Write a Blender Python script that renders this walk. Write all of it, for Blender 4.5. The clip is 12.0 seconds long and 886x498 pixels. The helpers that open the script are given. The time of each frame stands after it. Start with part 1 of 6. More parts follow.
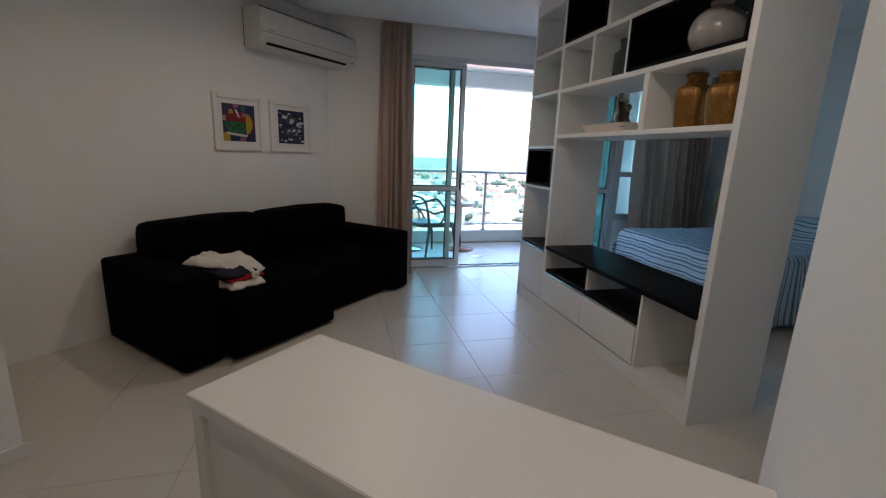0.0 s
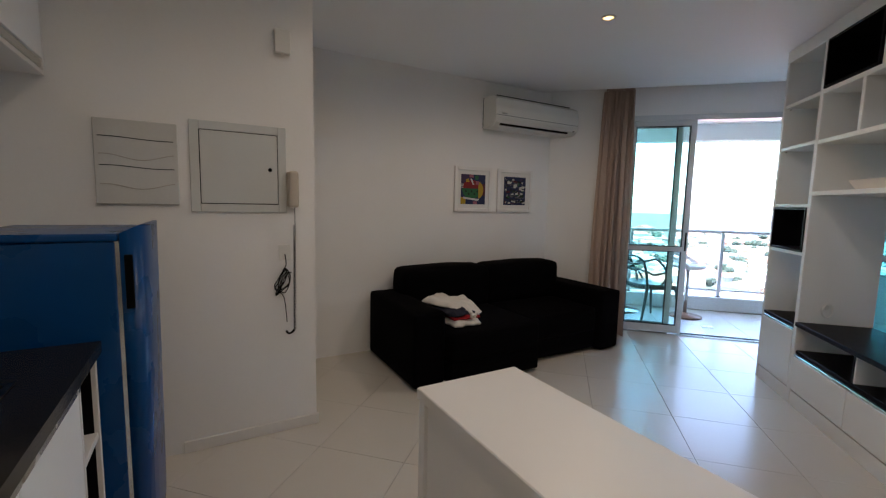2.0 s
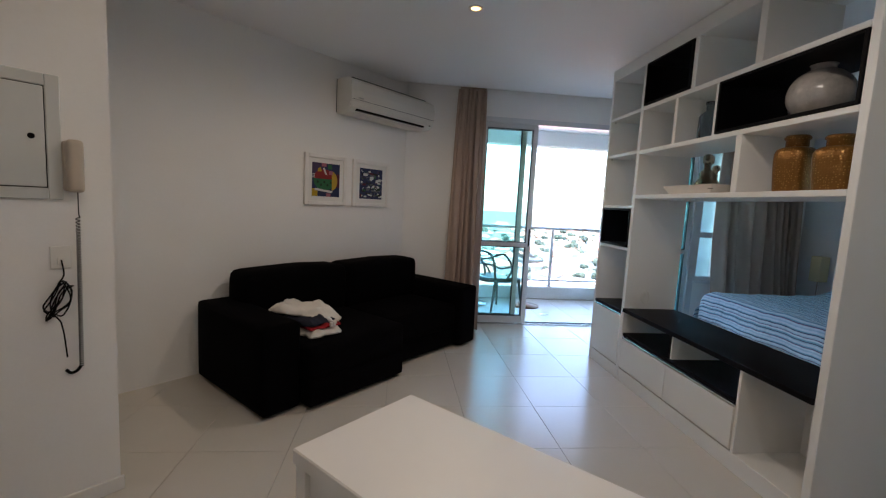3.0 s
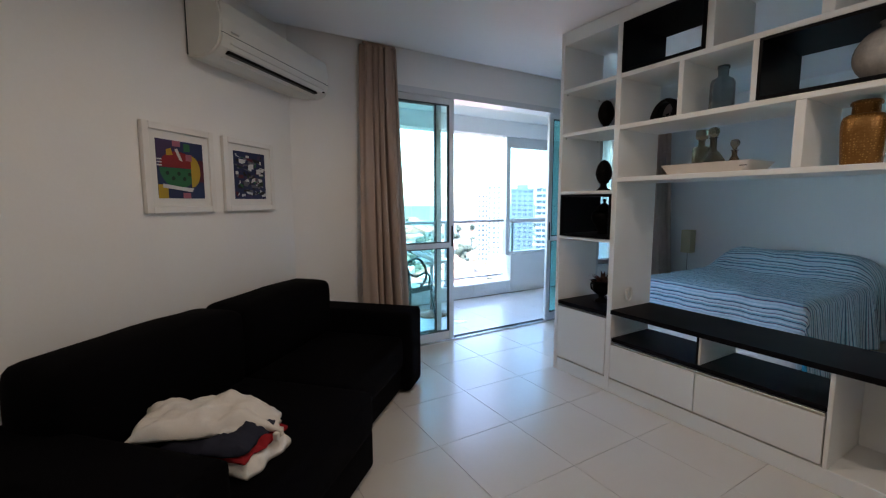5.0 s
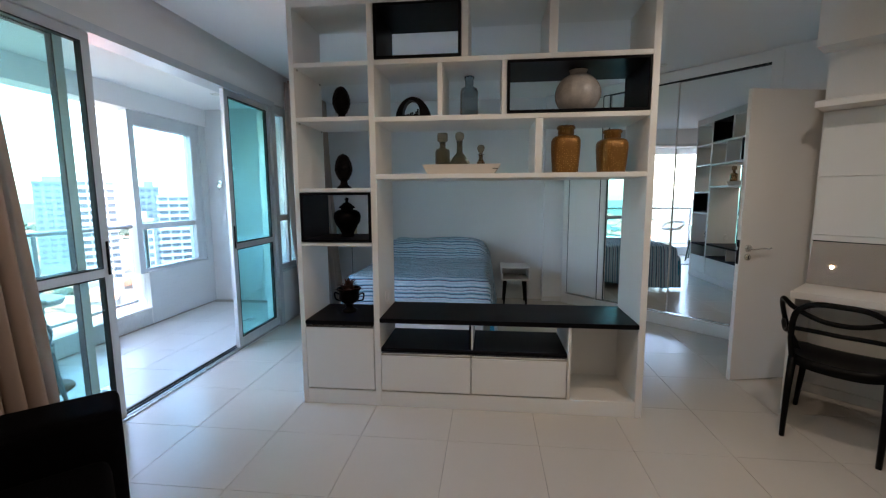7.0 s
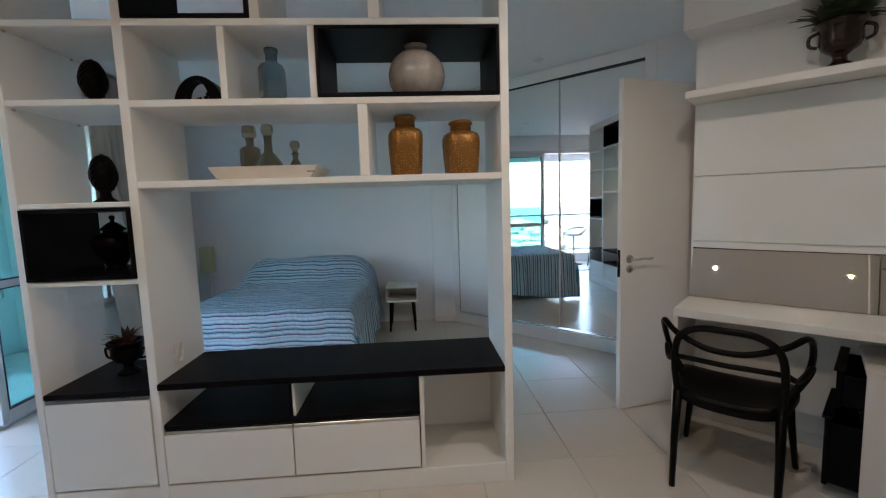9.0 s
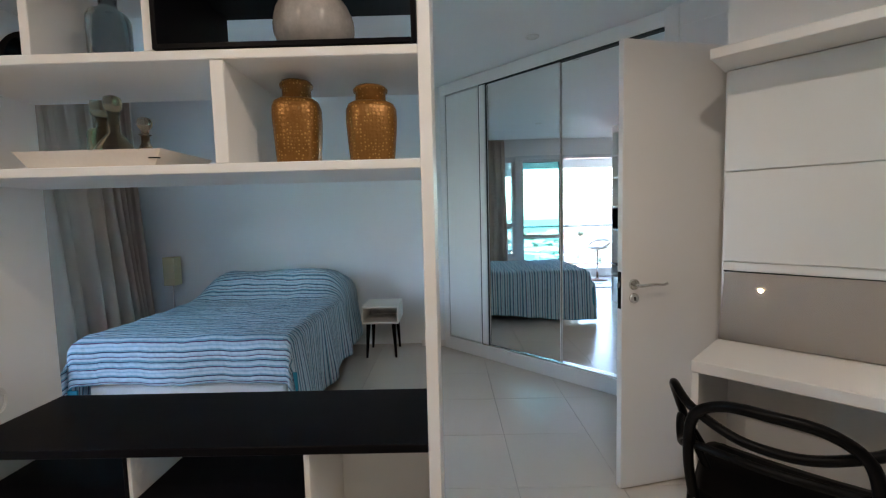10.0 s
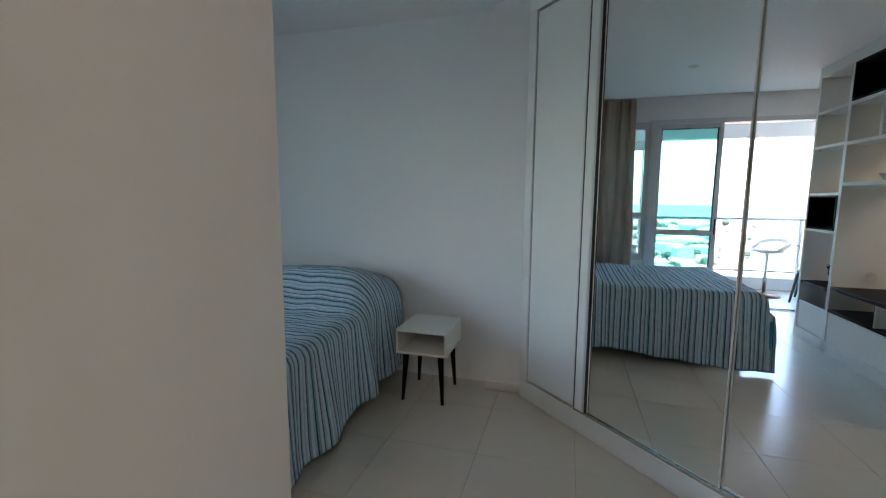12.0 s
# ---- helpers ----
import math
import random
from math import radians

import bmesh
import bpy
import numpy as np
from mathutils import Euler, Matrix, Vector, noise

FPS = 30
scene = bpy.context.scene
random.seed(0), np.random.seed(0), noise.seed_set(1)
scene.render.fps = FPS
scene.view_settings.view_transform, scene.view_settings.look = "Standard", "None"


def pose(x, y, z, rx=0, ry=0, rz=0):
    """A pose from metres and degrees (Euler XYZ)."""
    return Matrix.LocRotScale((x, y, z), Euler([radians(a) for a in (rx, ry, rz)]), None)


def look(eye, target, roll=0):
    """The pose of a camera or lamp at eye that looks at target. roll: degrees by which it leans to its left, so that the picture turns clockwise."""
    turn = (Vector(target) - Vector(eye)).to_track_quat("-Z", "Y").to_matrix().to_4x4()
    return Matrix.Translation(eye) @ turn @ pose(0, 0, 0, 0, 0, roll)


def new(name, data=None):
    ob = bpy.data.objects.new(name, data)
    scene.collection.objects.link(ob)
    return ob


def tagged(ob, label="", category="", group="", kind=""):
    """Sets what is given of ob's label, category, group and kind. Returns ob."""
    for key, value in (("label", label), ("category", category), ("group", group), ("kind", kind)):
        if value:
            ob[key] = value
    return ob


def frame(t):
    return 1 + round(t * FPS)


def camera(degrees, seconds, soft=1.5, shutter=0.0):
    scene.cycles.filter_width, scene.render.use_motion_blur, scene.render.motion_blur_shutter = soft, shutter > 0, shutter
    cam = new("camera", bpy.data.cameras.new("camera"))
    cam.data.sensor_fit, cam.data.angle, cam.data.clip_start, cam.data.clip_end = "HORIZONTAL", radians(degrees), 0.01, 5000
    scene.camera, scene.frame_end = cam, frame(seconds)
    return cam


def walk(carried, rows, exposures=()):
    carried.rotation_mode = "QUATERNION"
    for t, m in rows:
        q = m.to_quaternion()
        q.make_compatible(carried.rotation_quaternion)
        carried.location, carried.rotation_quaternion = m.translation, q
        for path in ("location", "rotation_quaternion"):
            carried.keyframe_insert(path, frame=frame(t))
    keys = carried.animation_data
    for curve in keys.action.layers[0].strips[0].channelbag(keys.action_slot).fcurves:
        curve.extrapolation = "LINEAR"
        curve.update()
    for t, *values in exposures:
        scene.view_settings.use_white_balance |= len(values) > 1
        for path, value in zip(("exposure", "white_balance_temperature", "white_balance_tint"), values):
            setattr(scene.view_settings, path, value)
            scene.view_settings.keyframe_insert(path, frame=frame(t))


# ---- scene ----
cam = camera(92.4, 12.0, soft=1.2)
EXPOSURES = [(0.0, 4.02, 6250, 16), (0.6, 4.24, 6250, 16), (1.0, 4.30, 6250, 16), (3.2, 4.38, 6300, 16), (5.0, 4.42, 6250, 16), (6.5, 4.54, 6450, 17), (7.5, 4.44, 6750, 17), (9.5, 4.88, 6450, 16), (10.5, 5.10, 6450, 16), (11.5, 4.82, 6650, 17), (12.0, 4.76, 6850, 17)]
PATH = [
    (0, (-0.039, -0.224, 1.343), (0.441, 1.667, 0.903), 2.1),
    (0.5, (0.009, -0.351, 1.365), (0.033, 1.607, 0.96), 0.4),
    (1, (0.043, -0.48, 1.388), (-0.398, 1.449, 1.097), -0.4),
    (1.5, (0.059, -0.535, 1.387), (-0.617, 1.334, 1.165), 0.7),
    (2, (0.033, -0.492, 1.384), (-0.487, 1.428, 1.169), 1.3),
    (2.5, (-0.033, -0.363, 1.37), (-0.132, 1.622, 1.151), 2.5),
    (3, (-0.156, -0.205, 1.373), (0.058, 1.772, 1.16), 3.0),
    (5, (-0.809, 1.117, 1.361), (0.21, 2.824, 1.138), -0.1),
    (5.5, (-0.884, 1.5, 1.345), (0.447, 2.977, 1.125), 1.0),
    (6, (-0.913, 1.833, 1.364), (0.691, 3.004, 1.126), 1.2),
    (6.5, (-0.897, 2.121, 1.368), (0.934, 2.889, 1.125), 0.6),
    (7, (-0.916, 2.317, 1.385), (1.057, 2.531, 1.137), -0.3),
    (7.5, (-0.9, 2.385, 1.401), (1.078, 2.232, 1.151), -1.6),
    (9.5, (0.052, 1.535, 1.355), (2.044, 1.451, 1.195), -1.9),
    (10, (0.362, 1.326, 1.336), (2.356, 1.349, 1.185), -1.4),
    (10.5, (0.73, 1.191, 1.334), (2.722, 1.294, 1.186), 0.2),
    (11, (1.111, 1.041, 1.316), (3.076, 1.379, 1.162), 0.5),
    (11.5, (1.44, 1.034, 1.299), (3.38, 1.488, 1.123), 0.4),
    (12, (1.788, 1.1, 1.364), (3.694, 1.655, 1.125), 0.4),
]
walk(cam, [(t, look(eye, target, roll)) for t, eye, target, roll in PATH], EXPOSURES)

# ---------------------------------------------------------------- light
world = bpy.data.worlds.new("sky")
scene.world = world
world.use_nodes = True
wn = world.node_tree
sky = wn.nodes.new("ShaderNodeTexSky")
sky.sky_type = "NISHITA"
sky.sun_disc = False
sky.sun_elevation = radians(78)
sky.sun_rotation = radians(200)
sky.dust_density = 1.6
wn.nodes["Background"].inputs["Strength"].default_value = 0.10
wn.links.new(sky.outputs["Color"], wn.nodes["Background"].inputs["Color"])

sun_lamp = bpy.data.lights.new("sun", "SUN")
sun_lamp.energy = 0.9
sun_lamp.angle = radians(12)
sun_lamp.color = (1.0, 0.96, 0.9)
sun = new("sun", sun_lamp)
sun.matrix_world = look((0, 0, 30), (3.0, 5.6, 0))


def spot_lamp(name, x, y, energy, radius=0.014, color=(1.0, 0.83, 0.62)):
    l = bpy.data.lights.new(name, "SPOT")
    l.energy, l.color, l.spot_size, l.spot_blend, l.shadow_soft_size = energy, color, radians(172), 0.6, radius
    ob = new(name, l)
    ob.matrix_world = pose(x, y, 2.600)
    return ob


# lit ceiling spots; all but the first are out of view, placed by guess
spot_lamp("spot_living", 0.28, 2.62, 1.15)
spot_lamp("spot_living", -0.62, 1.72, 0.25)
spot_lamp("spot_kitchen", -0.62, 0.28, 0.40, 0.03)
spot_lamp("spot_kitchen", -0.02, -0.32, 0.45, 0.03)
# unseen spot, added to brighten the desk, door and shelf fronts
spot_lamp("fill_spot_desk", 0.80, 0.90, 1.05, 0.03, (1.0, 0.90, 0.76))

# ---------------------------------------------------------------- materials


def nodes_of(m):
    m.use_nodes = True
    nt = m.node_tree
    return nt, nt.nodes["Principled BSDF"]


def mat(name, color, rough=0.5, metal=0.0, var=0.06, scale=6.0, fine=60.0, bump=0.05, bump_scale=None, coat=0.0,
        spec=0.5, rand=0.0, dist=0.002, sheen=0.0, rough_var=0.08):
    """A surface with colour variation at two scales, relief and uneven gloss."""
    m = bpy.data.materials.new(name)
    nt, b = nodes_of(m)
    tc = nt.nodes.new("ShaderNodeTexCoord")
    n1 = nt.nodes.new("ShaderNodeTexNoise")
    n1.inputs["Scale"].default_value, n1.inputs["Detail"].default_value = scale, 5
    n2 = nt.nodes.new("ShaderNodeTexNoise")
    n2.inputs["Scale"].default_value, n2.inputs["Detail"].default_value = fine, 3
    for n in (n1, n2):
        nt.links.new(tc.outputs["Object"], n.inputs["Vector"])
    add = nt.nodes.new("ShaderNodeMath")
    add.operation = "MULTIPLY_ADD"
    nt.links.new(n2.outputs["Fac"], add.inputs[0])
    add.inputs[1].default_value = 0.4
    nt.links.new(n1.outputs["Fac"], add.inputs[2])
    last = add.outputs[0]
    if rand:
        oi = nt.nodes.new("ShaderNodeObjectInfo")
        ra = nt.nodes.new("ShaderNodeMath")
        ra.operation = "MULTIPLY_ADD"
        nt.links.new(oi.outputs["Random"], ra.inputs[0])
        ra.inputs[1].default_value = rand
        nt.links.new(last, ra.inputs[2])
        last = ra.outputs[0]
    ramp = nt.nodes.new("ShaderNodeMapRange")
    ramp.inputs["From Min"].default_value, ramp.inputs["From Max"].default_value = 0.35, 1.05 + rand
    ramp.inputs["To Min"].default_value, ramp.inputs["To Max"].default_value = 1 - var, 1 + var
    nt.links.new(last, ramp.inputs["Value"])
    mul = nt.nodes.new("ShaderNodeVectorMath")
    mul.operation = "SCALE"
    mul.inputs[0].default_value = color
    nt.links.new(ramp.outputs[0], mul.inputs["Scale"])
    nt.links.new(mul.outputs[0], b.inputs["Base Color"])
    rr = nt.nodes.new("ShaderNodeMapRange")
    rr.inputs["To Min"].default_value, rr.inputs["To Max"].default_value = max(0.02, rough - rough_var), min(1, rough + rough_var)
    nt.links.new(n1.outputs["Fac"], rr.inputs["Value"])
    nt.links.new(rr.outputs[0], b.inputs["Roughness"])
    b.inputs["Metallic"].default_value = metal
    b.inputs["Specular IOR Level"].default_value = spec
    b.inputs["Coat Weight"].default_value = coat
    b.inputs["Coat Roughness"].default_value = 0.08
    if sheen:
        b.inputs["Sheen Weight"].default_value = sheen
        b.inputs["Sheen Roughness"].default_value = 0.6
    if bump:
        bp = nt.nodes.new("ShaderNodeBump")
        bp.inputs["Strength"].default_value, bp.inputs["Distance"].default_value = bump, dist
        if bump_scale:
            n3 = nt.nodes.new("ShaderNodeTexNoise")
            n3.inputs["Scale"].default_value, n3.inputs["Detail"].default_value = bump_scale, 4
            nt.links.new(tc.outputs["Object"], n3.inputs["Vector"])
            nt.links.new(n3.outputs["Fac"], bp.inputs["Height"])
        else:
            nt.links.new(n2.outputs["Fac"], bp.inputs["Height"])
        nt.links.new(bp.outputs[0], b.inputs["Normal"])
    return m


def glass(name, color, rough=0.0, ior=1.45):
    m = bpy.data.materials.new(name)
    nt, b = nodes_of(m)
    b.inputs["Base Color"].default_value = (*color, 1)
    b.inputs["Roughness"].default_value = rough
    b.inputs["Transmission Weight"].default_value = 1.0
    b.inputs["IOR"].default_value = ior
    return m


def glow(name, color, strength):
    m = bpy.data.materials.new(name)
    nt, b = nodes_of(m)
    b.inputs["Emission Color"].default_value = (*color, 1)
    b.inputs["Emission Strength"].default_value = strength
    return m


WALL = mat("wall_paint", (0.86, 0.85, 0.83), 0.6, var=0.035, scale=1.3, fine=90, bump=0.12, bump_scale=160, dist=0.001, spec=0.3)
WALL_BLUE = mat("bedroom_paint", (0.83, 0.85, 0.86), 0.6, var=0.03, scale=1.3, fine=90, bump=0.12, bump_scale=160, dist=0.001, spec=0.3)
CEIL = mat("ceiling_paint", (0.92, 0.92, 0.91), 0.7, var=0.02, scale=1.0, fine=60, bump=0.06, bump_scale=140, dist=0.001, spec=0.2)
TILE = mat("porcelain_tile", (0.66, 0.615, 0.545), 0.24, var=0.035, scale=2.2, fine=40, bump=0.02, rand=0.2, spec=0.5, rough_var=0.06)
BALCONY_TILE = mat("pale_grey_tile", (0.60, 0.59, 0.57), 0.3, var=0.04, scale=2.2, fine=40, bump=0.02, rand=0.2, rough_var=0.06)
GROUT = mat("grout", (0.44, 0.41, 0.365), 0.8, var=0.12, scale=9, fine=120, bump=0.1)
LACQUER = mat("white_lacquer", (0.84, 0.835, 0.81), 0.41, var=0.012, scale=2.0, fine=30, bump=0.012, bump_scale=40, rough_var=0.02)
SATIN = mat("white_satin", (0.78, 0.76, 0.73), 0.4, var=0.015, scale=2.0, fine=30, bump=0.02, bump_scale=60, rough_var=0.03)
EBONY = mat("black_laminate", (0.004, 0.0038, 0.005), 0.42, var=0.3, scale=3, fine=60, bump=0.05, bump_scale=90, spec=0.06)
ALU = mat("white_aluminium", (0.66, 0.68, 0.69), 0.35, metal=0.35, var=0.03, scale=4, fine=60, bump=0.01)
# rubber gaskets and dark parts, and the shade painted into gaps
ALU_DARK = mat("gasket", (0.02, 0.03, 0.03), 0.6, bump=0)
SINK_STEEL = mat("sink_steel", (0.15, 0.15, 0.145), 0.3, metal=1.0, var=0.08, scale=8, fine=150, bump=0.04)
STEEL = mat("brushed_steel", (0.62, 0.62, 0.60), 0.25, metal=1.0, var=0.05, scale=8, fine=150, bump=0.03)
GREEN_GLASS = glass("green_glass", (0.66, 0.925, 0.905))
# same glass; dim view and overlapping leaves behind it put into the tint
GREEN_GLASS_DEEPER = glass("green_glass_deeper", (0.28, 0.75, 0.71))
SIDE_GLASS = glass("side_window_glass", (0.45, 0.70, 0.75))
CLEAR_GLASS = glass("clear_glass", (0.93, 0.98, 0.97))
MIRROR = mat("mirror", (0.88, 0.91, 0.90), 0.0, metal=1.0, var=0.0, bump=0, rough_var=0.0)
MIRROR.node_tree.nodes["Principled BSDF"].inputs["Roughness"].default_value = 0.0
for l in list(MIRROR.node_tree.nodes["Principled BSDF"].inputs["Roughness"].links):
    MIRROR.node_tree.links.remove(l)
SATIN_MIRROR = mat("satin_steel_panel", (0.72, 0.66, 0.59), 0.02, metal=0.92, var=0.03, scale=3, fine=200, bump=0.0, rough_var=0.01)
for l in list(SATIN_MIRROR.node_tree.nodes["Principled BSDF"].inputs["Roughness"].links):
    SATIN_MIRROR.node_tree.links.remove(l)
SATIN_MIRROR.node_tree.nodes["Principled BSDF"].inputs["Roughness"].default_value = 0.01
SOFA = mat("black_fabric", (0.0016, 0.0014, 0.0022), 0.95, var=0.3, scale=5, fine=300, bump=0.5, bump_scale=420, spec=0.06)
GRANITE = mat("black_granite", (0.014, 0.013, 0.012), 0.16, var=0.95, scale=140, fine=420, bump=0.01, spec=0.18)
CURTAIN = mat("taupe_curtain", (0.45, 0.35, 0.295), 0.9, var=0.08, scale=5, fine=250, bump=0.25, bump_scale=500, spec=0.1)
nt = CURTAIN.node_tree            # daylight glows through the cloth
tl = nt.nodes.new("ShaderNodeBsdfTranslucent")
tl.inputs["Color"].default_value = (0.74, 0.61, 0.51, 1)
mx = nt.nodes.new("ShaderNodeMixShader")
mx.inputs["Fac"].default_value = 0.16
nt.links.new(nt.nodes["Principled BSDF"].outputs[0], mx.inputs[1])
nt.links.new(tl.outputs[0], mx.inputs[2])
nt.links.new(mx.outputs[0], nt.nodes["Material Output"].inputs["Surface"])
FRIDGE_BLUE = mat("blue_enamel", (0.002, 0.055, 0.20), 0.28, var=0.06, scale=4, fine=60, bump=0.03, bump_scale=60, spec=0.3)
PLASTIC_W = mat("white_plastic", (0.78, 0.77, 0.73), 0.35, var=0.02, scale=4, fine=40, bump=0.01)
CASING = mat("aircon_plastic", (0.76, 0.75, 0.70), 0.62, var=0.02, scale=4, fine=40, bump=0.01, spec=0.25)
PLASTIC_B = mat("black_plastic", (0.002, 0.002, 0.0022), 0.34, var=0.2, scale=6, fine=60, bump=0.02, spec=0.10)
CERAMIC_B = mat("black_ceramic", (0.004, 0.0035, 0.004), 0.42, var=0.4, scale=30, fine=80, bump=0.15, bump_scale=60, spec=0.06)


def tiled(m, w, h, groove=0.6):
    """Adds the recessed joints of small tiles to a wall surface (x + y along, z up)."""
    nt = m.node_tree
    tc = nt.nodes.new("ShaderNodeTexCoord")
    sep = nt.nodes.new("ShaderNodeSeparateXYZ")
    nt.links.new(tc.outputs["Object"], sep.inputs[0])
    along = nt.nodes.new("ShaderNodeMath")
    nt.links.new(sep.outputs["X"], along.inputs[0])
    nt.links.new(sep.outputs["Y"], along.inputs[1])
    com = nt.nodes.new("ShaderNodeCombineXYZ")
    nt.links.new(along.outputs[0], com.inputs["X"])
    nt.links.new(sep.outputs["Z"], com.inputs["Y"])
    br = nt.nodes.new("ShaderNodeTexBrick")
    br.offset = 0.0
    br.inputs["Scale"].default_value = 1.0
    br.inputs["Brick Width"].default_value, br.inputs["Row Height"].default_value = w, h
    br.inputs["Mortar Size"].default_value = 0.003
    nt.links.new(com.outputs[0], br.inputs["Vector"])
    bp = nt.nodes.new("ShaderNodeBump")
    bp.invert = True
    bp.inputs["Strength"].default_value, bp.inputs["Distance"].default_value = groove, 0.002
    nt.links.new(br.outputs["Fac"], bp.inputs["Height"])
    nt.links.new(bp.outputs[0], nt.nodes["Principled BSDF"].inputs["Normal"])
    return m


MOSAIC_WALL = tiled(mat("mosaic_wall", (0.72, 0.74, 0.74), 0.35, var=0.04, scale=3, fine=60, bump=0), 0.055, 0.055)

# ---------------------------------------------------------------- builders
C45 = math.sqrt(0.5)
DIAG = pose(0, 0, 0, 0, 0, 45)      # frame of the slanted walls: x along them, y towards the sofa wall


def bm_box(lo, hi, bevel=0.0, seg=2):
    bm = bmesh.new()
    add_box(bm, lo, hi)
    if bevel:
        bmesh.ops.bevel(bm, geom=bm.edges[:], offset=bevel, segments=seg, profile=0.5, affect="EDGES")
    return bm


def add_box(bm, lo, hi):
    x0, y0, z0 = lo
    x1, y1, z1 = hi
    v = [bm.verts.new(p) for p in ((x0, y0, z0), (x1, y0, z0), (x1, y1, z0), (x0, y1, z0),
                                   (x0, y0, z1), (x1, y0, z1), (x1, y1, z1), (x0, y1, z1))]
    for f in ((3, 2, 1, 0), (4, 5, 6, 7), (0, 1, 5, 4), (1, 2, 6, 5), (2, 3, 7, 6), (3, 0, 4, 7)):
        bm.faces.new([v[i] for i in f])
    return v


def bm_boxes(*pairs, bevel=0.0):
    bm = bmesh.new()
    for lo, hi in pairs:
        add_box(bm, lo, hi)
    if bevel:
        bmesh.ops.bevel(bm, geom=bm.edges[:], offset=bevel, segments=1, affect="EDGES")
    return bm


def mesh_of(name, bm, material, smooth=False):
    bmesh.ops.recalc_face_normals(bm, faces=bm.faces[:])
    me = bpy.data.meshes.new(name)
    bm.to_mesh(me)
    bm.free()
    me.materials.append(material)
    if smooth:
        for p in me.polygons:
            p.use_smooth = True
    return me


def part(name, bm, material, parent=None, label="", smooth=False, m=None):
    ob = new(name, mesh_of(name, bm, material, smooth))
    if parent is not None:
        ob.parent = parent
    if m is not None:
        ob.matrix_basis = m
    if label:
        ob["label"] = label
    return ob


def thing(name, m, label, category, group=""):
    ob = new(name)
    ob.empty_display_size = 0.1
    ob.matrix_basis = m
    return tagged(ob, label, category, group)


def setting(name, bm, material, label="", m=None, category=""):
    return tagged(part(name, bm, material, None, "", False, m), label, category or name.split("_")[0], kind="structure")


def bm_lathe(profile, seg=28, m=None):
    """Turns (radius, height) pairs round z."""
    bm = bmesh.new()
    rings = []
    for r, z in profile:
        if r < 1e-5:
            rings.append([bm.verts.new((0, 0, z))])
        else:
            rings.append([bm.verts.new((r * math.cos(2 * math.pi * i / seg), r * math.sin(2 * math.pi * i / seg), z)) for i in range(seg)])
    for a, b in zip(rings, rings[1:]):
        for i in range(seg):
            j = (i + 1) % seg
            if len(a) == 1 and len(b) == 1:
                continue
            if len(a) == 1:
                bm.faces.new((a[0], b[j], b[i]))
            elif len(b) == 1:
                bm.faces.new((a[i], a[j], b[0]))
            else:
                bm.faces.new((a[i], a[j], b[j], b[i]))
    if m is not None:
        bm.transform(m)
    return bm


def bm_tube(points, r, seg=8, closed=False, r_end=None):
    """A round bar along points."""
    pts = [Vector(p) for p in points]
    n = len(pts)
    bm = bmesh.new()
    rings = []
    ref = None
    for i, p in enumerate(pts):
        a = pts[i - 1] if (i > 0 or closed) else p
        b = pts[(i + 1) % n] if (i < n - 1 or closed) else p
        d = (b - a).normalized()
        if ref is None:
            ref = d.orthogonal().normalized()
        ref = (ref - d * ref.dot(d)).normalized()
        s = d.cross(ref)
        rad = r if r_end is None else r + (r_end - r) * i / max(1, n - 1)
        rings.append([bm.verts.new(p + rad * (math.cos(2 * math.pi * k / seg) * ref + math.sin(2 * math.pi * k / seg) * s)) for k in range(seg)])
    for i in range(n if closed else n - 1):
        a, b = rings[i], rings[(i + 1) % n]
        for k in range(seg):
            bm.faces.new((a[k], a[(k + 1) % seg], b[(k + 1) % seg], b[k]))
    if not closed:
        bm.faces.new(rings[0][::-1])
        bm.faces.new(rings[-1])
    return bm


def smooth_path(points, steps=6, closed=False):
    """Catmull-Rom curve through points."""
    p = [Vector(q) for q in points]
    n = len(p)
    out = []
    for i in range(n if closed else n - 1):
        g = (lambda k: p[k % n]) if closed else (lambda k: p[min(max(k, 0), n - 1)])
        a, b, c, d = g(i - 1), g(i), g(i + 1), g(i + 2)
        for s in range(steps):
            t = s / steps
            out.append(0.5 * ((2 * b) + (c - a) * t + (2 * a - 5 * b + 4 * c - d) * t * t + (3 * b - a - 3 * c + d) * t ** 3))
    if not closed:
        out.append(p[-1])
    return out


def bm_soft(lo, hi, r, sag=0.0, seed=0, cuts=5, puff=0.0):
    """An upholstered block: rounded edges, slightly puffed and uneven faces."""
    bm = bmesh.new()
    add_box(bm, lo, hi)
    bmesh.ops.bevel(bm, geom=bm.edges[:], offset=r, segments=3, profile=0.6, affect="EDGES")
    long = [e for e in bm.edges if e.calc_length() > 0.12]
    bmesh.ops.subdivide_edges(bm, edges=long, cuts=cuts, use_grid_fill=True)
    c = (Vector(lo) + Vector(hi)) / 2
    h = (Vector(hi) - Vector(lo)) / 2
    for v in bm.verts:
        q = v.co - c
        t = [q[i] / h[i] for i in range(3)]
        w = [1 - min(1, abs(k)) ** 2 for k in t]
        k = noise.noise(v.co * 4 + Vector((seed, seed, 0)))
        v.co += Vector((t[0] * w[1] * w[2], t[1] * w[0] * w[2], t[2] * w[0] * w[1])) * (puff + sag * k)
    return bm

